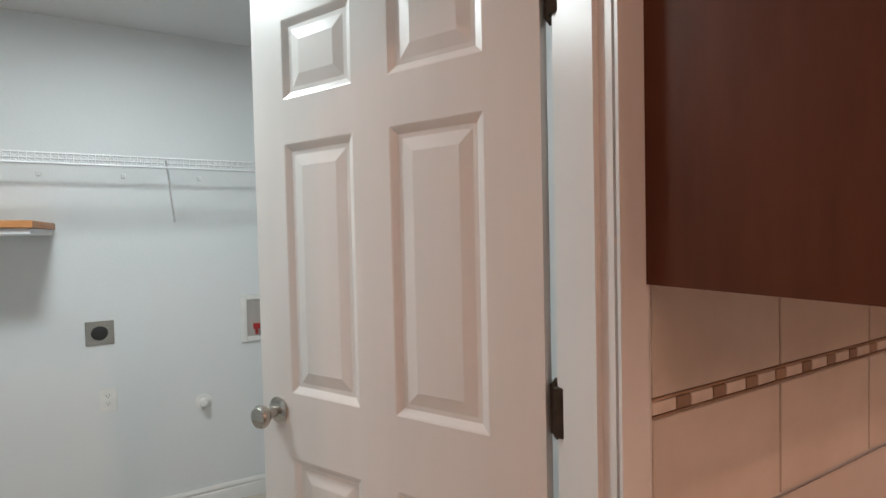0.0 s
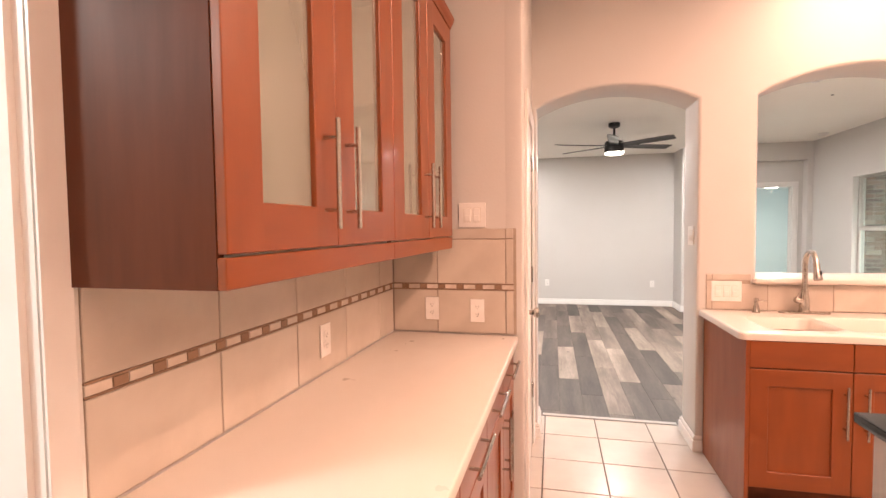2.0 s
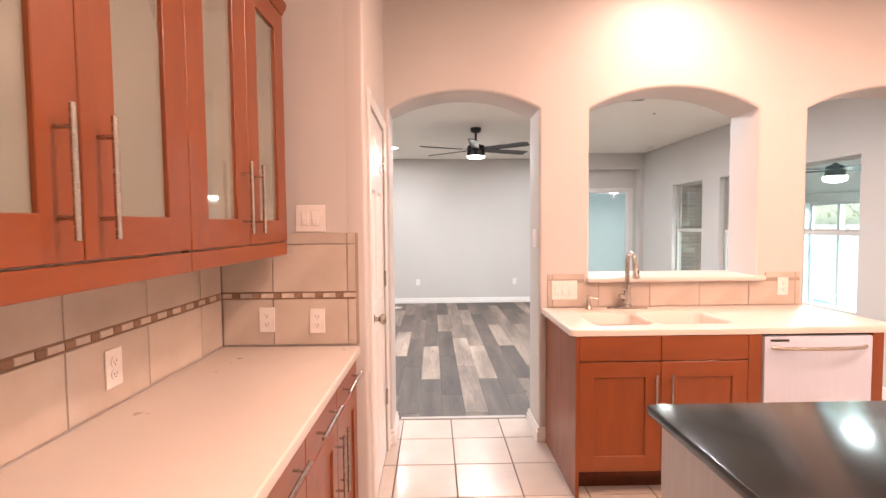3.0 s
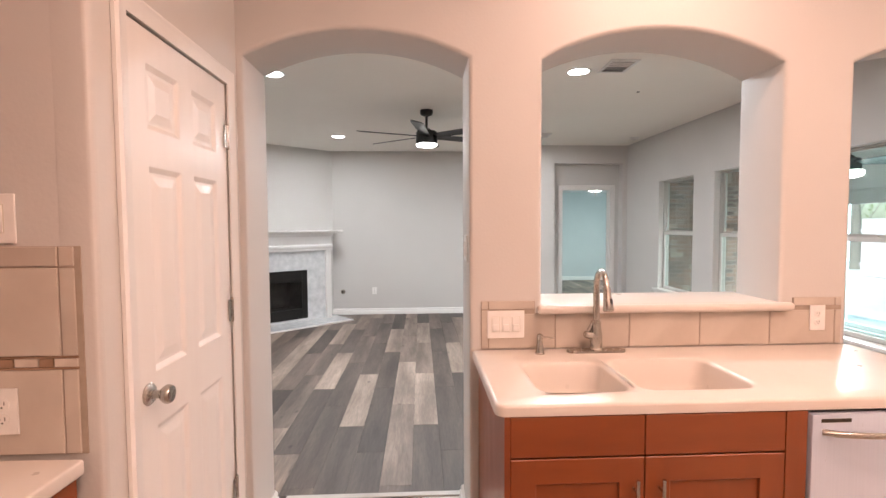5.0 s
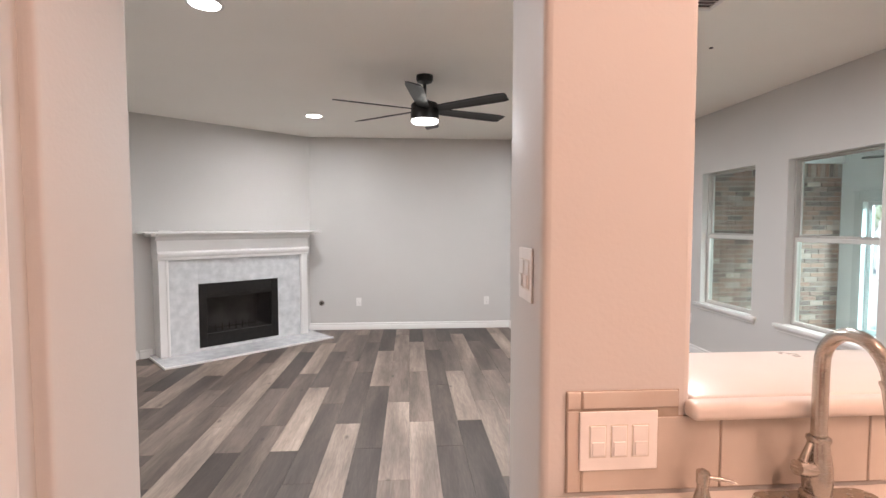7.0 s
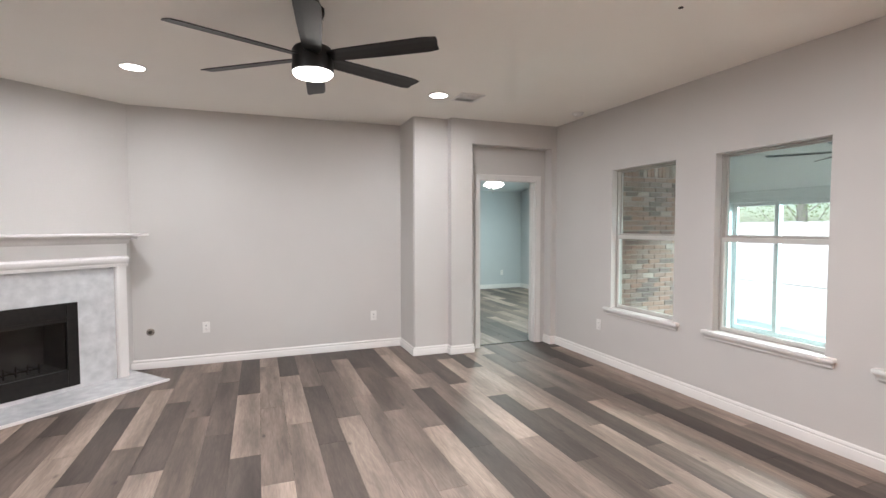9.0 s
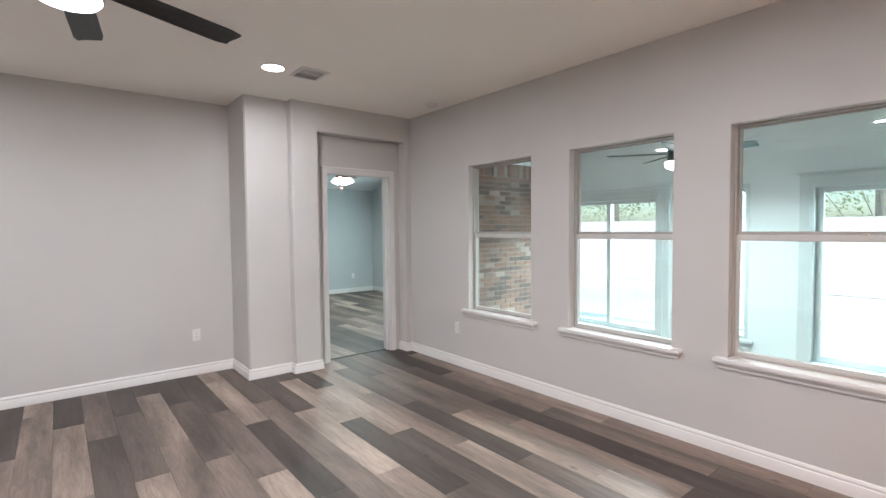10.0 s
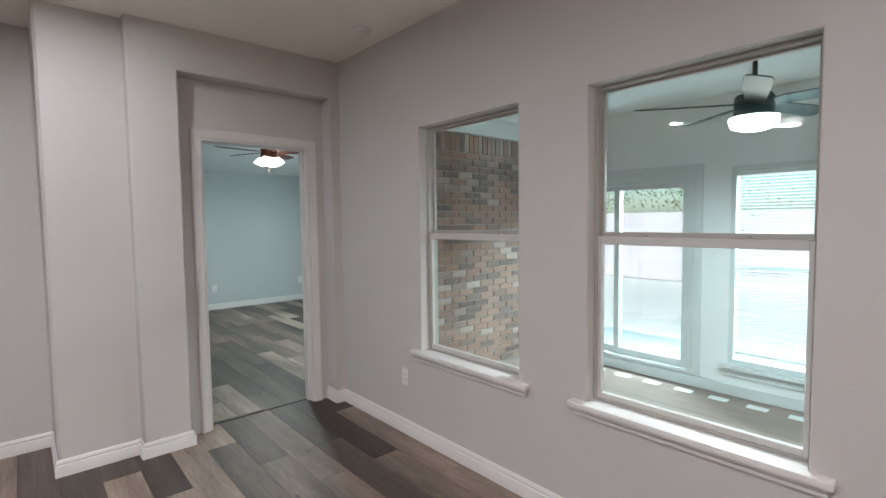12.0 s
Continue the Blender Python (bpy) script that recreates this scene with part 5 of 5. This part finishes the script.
def vent(x0, x1, y0, y1):
    v = thing("ceiling_vent", Matrix.Translation(((x0 + x1) / 2, (y0 + y1) / 2, LC)), "white metal ceiling air vent with dark louvres", "ceiling vent", "ceiling vents")
    w, h = (x1 - x0) / 2, (y1 - y0) / 2
    part("frame", boxes(((-w, -h, -0.010), (-w + 0.028, h, -0.0005)), ((w - 0.028, -h, -0.010), (w, h, -0.0005)), ((-w + 0.028, -h, -0.010), (w - 0.028, -h + 0.028, -0.0005)), ((-w + 0.028, h - 0.028, -0.010), (w - 0.028, h, -0.0005)), bevel=0.003), TRIM, v)
    part("backing", boxes(((-w + 0.026, -h + 0.026, -0.002), (w - 0.026, h - 0.026, -0.0008))), DARKHOLE, v, "dark duct opening")
    n = 7
    for i in range(n):
        x = -w + 0.036 + (2 * w - 0.072) * i / (n - 1)
        bm = boxes(((-0.0045, -h + 0.028, -0.0006), (0.0045, h - 0.028, 0.0006)))
        s = part("slat", bm, TRIM, v)
        s.matrix_local = pose(x, 0, -0.0075, 0, 62 if i < 4 else -62, 0)
    part("divider", boxes(((-0.004, -h + 0.028, -0.012), (0.004, h - 0.028, -0.003))), TRIM, v)


vent(7.65, 7.92, -2.36, -2.12)
vent(4.83, 5.13, -2.23, -2.01)
sm = thing("smoke_detector", Matrix.Translation((7.93, -3.60, LC)), "small round white smoke detector on the ceiling", "smoke detector")
part("base", lathe([(0.062, -0.0005), (0.062, -0.012), (0.058, -0.016)], 28), PLATE, sm, smooth=True)
part("cover", lathe([(0.050, -0.0162), (0.048, -0.030), (0.038, -0.036), (0.012, -0.038)], 28), PLATE, sm, smooth=True)
sp = thing("sprinkler_cap", Matrix.Translation((5.68, -2.60, LC)), "tiny dark ceiling cap", "ceiling cap")
part("cap", lathe([(0.014, -0.0005), (0.014, -0.004), (0.005, -0.006)], 14), DARKHOLE, sp, smooth=True)

# ---- laundry things ----
ws = base("wire_shelf", (0.0, LB, 1.788), "white wire laundry shelf with diagonal braces", "wire shelf")
zs_ = 1.788
for y, z in ((LB - 0.005, zs_), (LB - 0.15, zs_), (LB - 0.305, zs_), (LB - 0.312, zs_ - 0.042)):
    wpart("rail", rod(bmesh.new(), (-1.55, y, z), (1.15, y, z), 0.0045, 8), WIRE, ws, smooth=True)
bm = bmesh.new()
for i in range(106):
    x = -1.54 + i * 0.0254
    rod(bm, (x, LB - 0.004, zs_ + 0.006), (x, LB - 0.31, zs_ + 0.006), 0.0011, 5)
    rod(bm, (x, LB - 0.31, zs_ + 0.006), (x, LB - 0.314, zs_ - 0.042), 0.0016, 5)
tagged(wpart("wires", bm, WIRE, ws, smooth=True), kind="stuff")
for x in (-0.75, 0.221):
    wpart("brace", rod(bmesh.new(), (x, LB - 0.30, zs_ - 0.006), (x + 0.017, LB - 0.004, zs_ - 0.275), 0.005, 8), WIRE, ws, smooth=True)
run(ws)
for x in (-0.62, -0.301, 0.026, 0.357, 0.69):
    wpart("clip", boxes(((x - 0.009, LB - 0.016, zs_ - 0.062), (x + 0.009, LB - 0.0005, zs_ - 0.040)), bevel=0.002), WIRE, ws)
pl_ = base("wood_shelf", (-0.7, LB, 1.5), "orange pine shelf board on a white cleat", "shelf")
wpart("board", boxes(((-1.59, LB - 0.36, 1.478), (-0.250, LB - 0.0005, 1.508)), bevel=0.002), ORANGEWOOD, pl_)
wpart("cleat", boxes(((-1.59, LB - 0.345, 1.452), (-0.260, LB - 0.0005, 1.4775)), bevel=0.002), LAUNDRY, pl_, "white cleat")
run(pl_)
do = thing("dryer_outlet", RUN @ on(-0.097, LB, 0.974, TOS), "grey metal dryer outlet with a round black socket", "dryer outlet")
part("cover_plate", boxes(((-0.058, 0.0008, -0.058), (0.058, 0.007, 0.058)), bevel=0.002), STEEL, do)
part("socket", lathe([(0.001, 0.007), (0.034, 0.007), (0.034, 0.012), (0.030, 0.014), (0.001, 0.0142)], 24, tn), DARKHOLE, do, "black round socket", True)
plate("outlet", RUN @ on(-0.074, LB, 0.645, TOS), 0.072, 0.115, "white duplex outlet on the laundry wall", "outlet")
gv = thing("gas_valve", RUN @ on(0.340, LB, 0.560, TOS), "white round capped pipe stub on the laundry wall", "pipe cap")
part("flange", lathe([(0.040, 0.0008), (0.040, 0.006), (0.030, 0.010)], 20, tn), PLATE, gv, smooth=True)
part("cap", lathe([(0.022, 0.010), (0.022, 0.045), (0.014, 0.052)], 16, tn), PLATE, gv, smooth=True)
wb_ = thing("washer_box", RUN @ on(0.652, LB, 0.980, TOS), "recessed white washer supply box with red valve", "washer box")
part("frame", boxes(((-0.115, 0.0008, -0.13), (-0.085, 0.012, 0.13)), ((0.085, 0.0008, -0.13), (0.115, 0.012, 0.13)), ((-0.085, 0.0008, 0.10), (0.085, 0.012, 0.13)), ((-0.085, 0.0008, -0.13), (0.085, 0.012, -0.10)), bevel=0.003), PLATE, wb_)
# flat back in the island's grey; the colour stands for shade in the recess
part("box_back", boxes(((-0.085, 0.001, -0.10), (0.085, 0.003, 0.10))), ISLAND, wb_, "box back in grey, painted for the recess's shade")
part("valve", boxes(((0.02, 0.003, -0.06), (0.055, 0.035, -0.03)), ((0.03, 0.003, -0.09), (0.045, 0.02, -0.03)), bevel=0.003), material("red_valve", (0.45, 0.03, 0.03), 0.4), wb_, "red valve handle")

# ---- bedroom ----
bf = ceiling_fan("ceiling_fan", (11.2, -4.27), 2.823, 0.64, 5, 96, BRASS, BRASS, "brown bedroom ceiling fan with lit glass shades", 0.44, 0.10, 0.13, 0.07, FANGLOW, 0.03)
for i in range(4):
    a = radians(45 + 90 * i)
    s = part("shade", lathe([(0.030, 0.03), (0.045, 0.0), (0.060, -0.04), (0.064, -0.055), (0.058, -0.056), (0.001, -0.02)], 18, pose(0.11 * math.cos(a), 0.11 * math.sin(a), -0.600, 25 * math.sin(a), -25 * math.cos(a), 0)), FANGLOW, bf, "lit glass shade", True)
part("chain", rod(bmesh.new(), (0.02, 0, -0.59), (0.02, 0, -0.78), 0.002, 6), BRASS, bf)

# ---- sunroom ----
def slider(x0, x1, z0, z1, mid, label):
    s = base("sliding_door", (x0, SFY, z0), label, "sliding door", "sunroom sliding doors")
    y = SFY - 0.05
    f = 0.055
    wpart("frame", boxes(((x0, y - 0.05, z0), (x0 + f, y + 0.075, z1)), ((x1 - f, y - 0.05, z0), (x1, y + 0.075, z1)), ((x0 + f, y - 0.05, z1 - f), (x1 - f, y + 0.075, z1)), ((x0 + f, y - 0.05, z0), (x1 - f, y + 0.075, z0 + 0.03)), bevel=0.003), ALU, s)
    for a, b, dy in ((x0 + f, mid + 0.03, 0.02), (mid - 0.03, x1 - f, -0.02)):
        p = wpart("door_panel", boxes(((a, y + dy - 0.015, z0 + 0.03), (a + 0.06, y + dy + 0.015, z1 - f)), ((b - 0.06, y + dy - 0.015, z0 + 0.03), (b, y + dy + 0.015, z1 - f)), ((a + 0.06, y + dy - 0.015, z1 - f - 0.05), (b - 0.06, y + dy + 0.015, z1 - f)), ((a + 0.06, y + dy - 0.015, z0 + 0.03), (b - 0.06, y + dy + 0.015, z0 + 0.10)), bevel=0.003), ALU, s)
        g = wpart("pane", boxes(((a + 0.05, y + dy - 0.003, z0 + 0.09), (b - 0.05, y + dy + 0.003, z1 - f - 0.04))), PANE, p, "clear door glass")
        g.visible_shadow = False
    wpart("casing", boxes(((x0 - 0.07, SFY + 0.0008, z0), (x0 - 0.0005, SFY + 0.022, z1 + 0.07)), ((x1 + 0.0005, SFY + 0.0008, z0), (x1 + 0.07, SFY + 0.022, z1 + 0.07)), ((x0 - 0.0005, SFY + 0.0008, z1 + 0.0005), (x1 + 0.0005, SFY + 0.022, z1 + 0.07)), ((x0 - 0.09, SFY + 0.0008, z1 + 0.071), (x1 + 0.09, SFY + 0.035, z1 + 0.095)), bevel=0.003), ALU, s)


slider(6.97, 8.42, 0.0, 1.83, 7.74, "white framed sliding glass door onto a bright patio")
slider(3.95, 5.50, 0.0, 1.85, 4.74, "white framed sliding glass door onto a bright patio")
sw = tagged(new("window_4"), "white sunroom window with a half-lowered blind", "window", kind="structure")
sw.matrix_world = Matrix.Translation((6.02, SFY, 0.16))
part("window_frame", boxes(((0, -0.1, 0), (0.04, 0.0, 1.72)), ((0.62, -0.1, 0), (0.66, 0.0, 1.72)), ((0.04, -0.1, 1.68), (0.62, 0.0, 1.72)), ((0.04, -0.1, 0), (0.62, 0.0, 0.04)), ((0.04, -0.09, 0.84), (0.62, -0.05, 0.88)), bevel=0.003), ALU, sw)
g = part("pane", boxes(((0.035, -0.072, 0.035), (0.625, -0.068, 1.685))), PANE, sw, "clear window glass")
g.visible_shadow = False
part("window_sill", boxes(((-0.06, 0.0008, -0.04), (0.72, 0.06, 0.0)), ((-0.04, 0.0008, -0.11), (0.70, 0.02, -0.041)), bevel=0.004), ALU, sw, "white window sill")
bl = base("window_blind", (6.35, SFY, 1.84), "white slatted blind half lowered in the sunroom window", "window blind")
wpart("headrail", boxes(((6.065, SFY - 0.045, 1.795), (6.635, SFY - 0.005, 1.8385)), bevel=0.003), BLIND, bl)
for i in range(58):
    z = 1.785 - i * 0.0262
    bm = boxes(((6.068, -0.012, -0.0008), (6.632, 0.012, 0.0008)))
    bmesh.ops.transform(bm, matrix=Matrix.Translation((0, SFY - 0.025, z)) @ Euler((radians(22), 0, 0)).to_matrix().to_4x4(), verts=bm.verts[:])
    wpart("slat", bm, BLIND, bl)
wpart("bottom_rail", boxes(((6.068, SFY - 0.037, 0.255), (6.632, SFY - 0.013, 0.272)), bevel=0.003), BLIND, bl)
wpart("cord", rod(bmesh.new(), (6.10, SFY - 0.006, 1.80), (6.10, SFY - 0.006, 0.75), 0.0018, 5), BLIND, bl)
sf = ceiling_fan("ceiling_fan", (6.12, -5.05), SC, 0.62, 5, 35, DUSKFAN, DUSKFAN, "dark green sunroom ceiling fan with a lit bowl", 0.36, 0.10, 0.13, 0.125, FANGLOW, 0.075)
tagged(mesh_ob("trim_sunroom_skirting", boxes(((2.4, SFY + 0.0008, SZ), (8.65, SFY + 0.018, SZ + 0.10)), bevel=0.003), ALU), "white sunroom baseboard", "baseboard", kind="structure")

# ---- outside ----
fence = base("wood_fence", (5.5, -15.0, -0.27), "weathered reddish board fence across the yard", "fence")
bme = bpy.data.meshes.new("board")
b_ = boxes(((-0.0708, -0.01, 0), (0.0708, 0.01, 1.85)))
b_.to_mesh(bme)
b_.free()
bme.materials.append(FENCEWOOD)
for i in range(150):
    o = new("board", bme)
    o.parent = fence
    o.matrix_local = pose(-10.5 + i * 0.142, 0, 0.02 + random.uniform(-0.01, 0.01), 0, random.uniform(-0.1, 0.1), 0)
for z in (0.35, 1.45):
    part("rail", boxes(((-10.6, -0.05, z), (10.8, -0.011, z + 0.09))), FENCEWOOD, fence)


def tree(x, y, h, seed):
    rng = random.Random(seed)
    t = base("tree", (x, y, -0.27), "leafy green tree behind the fence", "tree", "trees behind the fence")
    bm = bmesh.new()
    rod(bm, (0, 0, 0), (0.1, 0.05, h * 0.55), 0.20, 10, 0.12)
    tips = []
    for i in range(9):
        a = i * 2.4 + rng.random()
        z0 = h * (0.10 + 0.05 * i)
        p = Vector((0.06, 0.03, z0))
        q = Vector((math.cos(a) * h * 0.24, math.sin(a) * h * 0.24, z0 + h * rng.uniform(0.15, 0.4)))
        rod(bm, p, q, 0.018, 6, 0.006)
        tips += [q, (p + q) / 2 + Vector((0, 0, h * 0.06))]
    part("trunk", bm, BARK, t, smooth=True)
    vs, fs = [], []
    for p in tips:
        for _ in range(190):
            c = p + Vector((rng.gauss(0, 0.55), rng.gauss(0, 0.55), rng.gauss(0, 0.45)))
            n = Vector((rng.gauss(0, 1), rng.gauss(0, 1), rng.gauss(0, 1))).normalized()
            u = n.orthogonal().normalized()
            w = n.cross(u)
            s = rng.uniform(0.03, 0.065)
            k = len(vs)
            vs += [c - u * s, c + w * s * 0.5, c + u * s, c - w * s * 0.5]
            fs.append((k, k + 1, k + 2, k + 3))
    me = bpy.data.meshes.new("crown")
    me.from_pydata([tuple(v) for v in vs], [], fs)
    me.materials.append(LEAF)
    c = new("crown", me)
    c.parent = t
    return t


for i, (x, y, h) in enumerate(((2.5, -16.8, 6.5), (6.5, -17.6, 7), (10.5, -16.8, 6.5), (14.5, -18, 7), (-1.5, -17.5, 7), (18.5, -17, 7))):
    tree(x, y, h, i)

# ---- pieces: wall tiles ----
def piece_maker(parent):
    """Places shared bevelled boxes as pieces of a thing."""
    meshes = {}

    def put(name, lo, hi, mat, bevel=0.0015):
        size = tuple(round(h - l, 4) for l, h in zip(lo, hi))
        key = (name, size, mat.name)
        if key not in meshes:
            bm = boxes((tuple(-s / 2 for s in size), tuple(s / 2 for s in size)))
            if bevel:
                bmesh.ops.bevel(bm, geom=bm.edges[:], offset=bevel, segments=1, affect="EDGES")
            me = bpy.data.meshes.new(name)
            bmesh.ops.recalc_face_normals(bm, faces=bm.faces[:])
            bm.to_mesh(me)
            bm.free()
            me.materials.append(mat)
            meshes[key] = me
        o = new(name, meshes[key])
        o.parent = parent
        o.location = [(a + b) / 2 for a, b in zip(lo, hi)]
        return o
    return put


G = 0.0025
sb = tagged(mesh_ob("wall_backsplash", boxes(((0.925, 0.8415, 0.906), (2.5415, NY - 0.0005, 1.3295))), GROUT), "beige ceramic tile backsplash with a mosaic strip", "backsplash", kind="structure")
run(sb)
put = piece_maker(sb)
jx = [0.925, 1.281, 1.639, 1.997, 2.355, 2.5365]
for a, b in zip(jx, jx[1:]):
    put("tile", (a + G, 0.838, 0.908), (b - G, 0.8425, 1.1175), TILE)
    put("tile", (a + G, 0.838, 1.1530), (b - G, 0.8425, 1.3295), TILE)
sr = tagged(mesh_ob("wall_return_backsplash", boxes(((2.5445, 0.222, 0.906), (2.5480, NY + 0.003, 1.420))), GROUT), "beige ceramic tile at the end of the counter, with a mosaic strip", "backsplash", kind="structure")
put_r = piece_maker(sr)
jy = [0.234, 0.273, 0.612, 0.842]
for a, b in zip(jy, jy[1:]):
    for z0, z1 in ((0.908, 1.1175), (1.1530, 1.367), (1.372, 1.419)):
        put_r("tile", (2.540, a + G, z0), (2.5455, b - G, z1), TILE)


def mosaic(put, a, b, place):
    u, k = a, 0
    while u < b - 0.01:
        w = 0.058 if k % 2 == 0 else 0.036
        e = min(u + w, b)
        place(u + 0.0015, e - 0.0015, MOSL if k % 2 == 0 else MOSB)
        u, k = e, k + 1


mosaic(put, 0.925, 2.536, lambda a, b, m: put("mosaic_tile", (a, 0.8375, 1.1255), (b, 0.8425, 1.1455), m, 0.001))
mosaic(put_r, 0.234, 0.842, lambda a, b, m: put_r("mosaic_tile", (2.5395, a, 1.1255), (2.5455, b, 1.1455), m, 0.001))
for z in (1.1195, 1.1468):
    put("liner", (0.925, 0.837, z), (2.536, 0.8425, z + 0.0045), MOSB, 0.001)
    put_r("liner", (2.539, 0.234, z), (2.5455, 0.842, z + 0.0045), MOSB, 0.001)
ss = tagged(mesh_ob("wall_sink_backsplash", boxes(((3.4705, -2.565, 0.904), (AX0 - 0.0005, -0.873, 1.064)), ((3.4705, -1.118, 1.064), (AX0 - 0.0005, -0.873, 1.122)), ((3.4705, -2.565, 1.064), (AX0 - 0.0005, -2.330, 1.122))), GROUT), "beige ceramic tile backsplash behind the sink", "backsplash", kind="structure")
put = piece_maker(ss)
sy = [-0.873, -0.906, -1.211, -1.554, -1.885, -2.218, -2.532, -2.565]
for a, b in zip(sy, sy[1:]):
    put("tile", (3.467, b + G, 0.906), (3.4715, a - G, 1.063 if b < -1.2 else 1.080), TILE)
for a, b in ((-0.873, -0.906), (-0.906, -1.118), (-2.330, -2.532), (-2.532, -2.565)):
    put("tile", (3.467, b + G, 1.085), (3.4715, a - G, 1.121), TILE)

# ---- pieces: floors ----
put = piece_maker(floor_k)
P = 0.353
nx0, ny0 = 3.538, -0.242
for i in range(-18, 2):
    for j in range(-11, 5):
        x0, y0 = nx0 + i * P, ny0 + j * P
        lo, hi = (max(x0, KX), max(y0, SY)), (min(x0 + P, TX - 0.022), min(y0 + P, NY - 0.002))
        if hi[0] - lo[0] < 0.03 or hi[1] - lo[1] < 0.03:
            continue
        put("floor_tile", (lo[0] + 0.0035, lo[1] + 0.0035, -0.006), (hi[0] - 0.0035, hi[1] - 0.0035, 0.0), FTILE, 0.002)
put = piece_maker(floor_u)
for i in range(-5, 4):
    for j in range(0, 7):
        x0, y0 = 0.0 + i * P, 0.965 + j * P
        lo, hi = (max(x0, -1.6), max(y0, 0.965)), (min(x0 + P, 1.2), min(y0 + P, LB))
        if hi[0] - lo[0] < 0.03 or hi[1] - lo[1] < 0.03:
            continue
        put("floor_tile", (lo[0] + 0.0035, lo[1] + 0.0035, -0.006), (hi[0] - 0.0035, hi[1] - 0.0035, 0.0), FTILE, 0.002)


def planks(parent, x0, x1, y0, y1, z, width, length, mat, seed, skip=None, gap=0.0005):
    rng = random.Random(seed)
    put = piece_maker(parent)
    y, third = y0, 0
    while y < y1 - 0.02:
        e = min(y + width, y1)
        third = (third + rng.choice((1, 1, 2))) % 3
        x = x0 - length + (8.045 - x0 + third * length / 3) % length
        while x < x1 - 0.01:
            a, b = max(x, x0), min(x + length, skip((y + e) / 2) if skip else x1)
            if b - a > 0.03:
                put("plank", (a + gap, y + gap, z - 0.006), (b - gap, e - gap, z), mat, 0.001)
            x += length
        y = e


planks(floor_l, TX + 0.024, BX, SY, LY, 0.0, 0.181, 1.22, PLANK, 4, lambda y: 8.838 if y < -2.05 else BX if y < 0.7 else max(8.0, BX - (y - 0.7) * 0.75))
planks(floor_b, 8.877, 13.7, -6.3, -2.12, 0.0, 0.181, 1.22, PLANK, 9)
planks(floor_s, 2.4, 8.7, SFY + 0.02, SY - 0.15, SZ, 0.15, 0.9, SUNFLOOR, 11)

# ---- pieces: brick wall seen through the windows ----
BRX = 8.70
bw = tagged(mesh_ob("wall_brick", boxes(((BRX + 0.010, SFY, SZ - 0.1), (8.88, SY - 0.152, 2.31))), MORTAR), "mottled brown and grey brick outer wall", "brick wall", kind="structure")
put = piece_maker(bw)
rng = random.Random(3)
z, r = SZ + 0.02, 0
while z < 2.08:
    edges = [SY - 0.155] if r % 2 == 0 else [SY - 0.155, SY - 0.155 - 0.10]
    while edges[-1] > SFY + 0.002:
        edges.append(max(edges[-1] - 0.203, SFY + 0.002))
    for a, b in zip(edges, edges[1:]):
        if a - b > 0.03:
            put("brick", (BRX + rng.choice((0.0, 0.002, 0.004)), b + 0.0045, z), (BRX + 0.012, a - 0.0045, z + 0.056), BRICK, 0.003)
    z, r = z + 0.0655, r + 1
y = SY - 0.158                            # soldier course along the top
while y > SFY + 0.06:
    put("brick", (BRX + rng.choice((0.0, 0.002, 0.004)), y - 0.056, z), (BRX + 0.012, y, 2.308), BRICK, 0.003)
    y -= 0.0655

# pale inlaid squares in the sunroom floor
put = piece_maker(floor_s)
for i in range(10):
    put("inlay_tile", (5.16 + i * 0.29, -6.37, SZ), (5.31 + i * 0.29, -6.28, SZ + 0.003), SUNPAINT, 0.001)
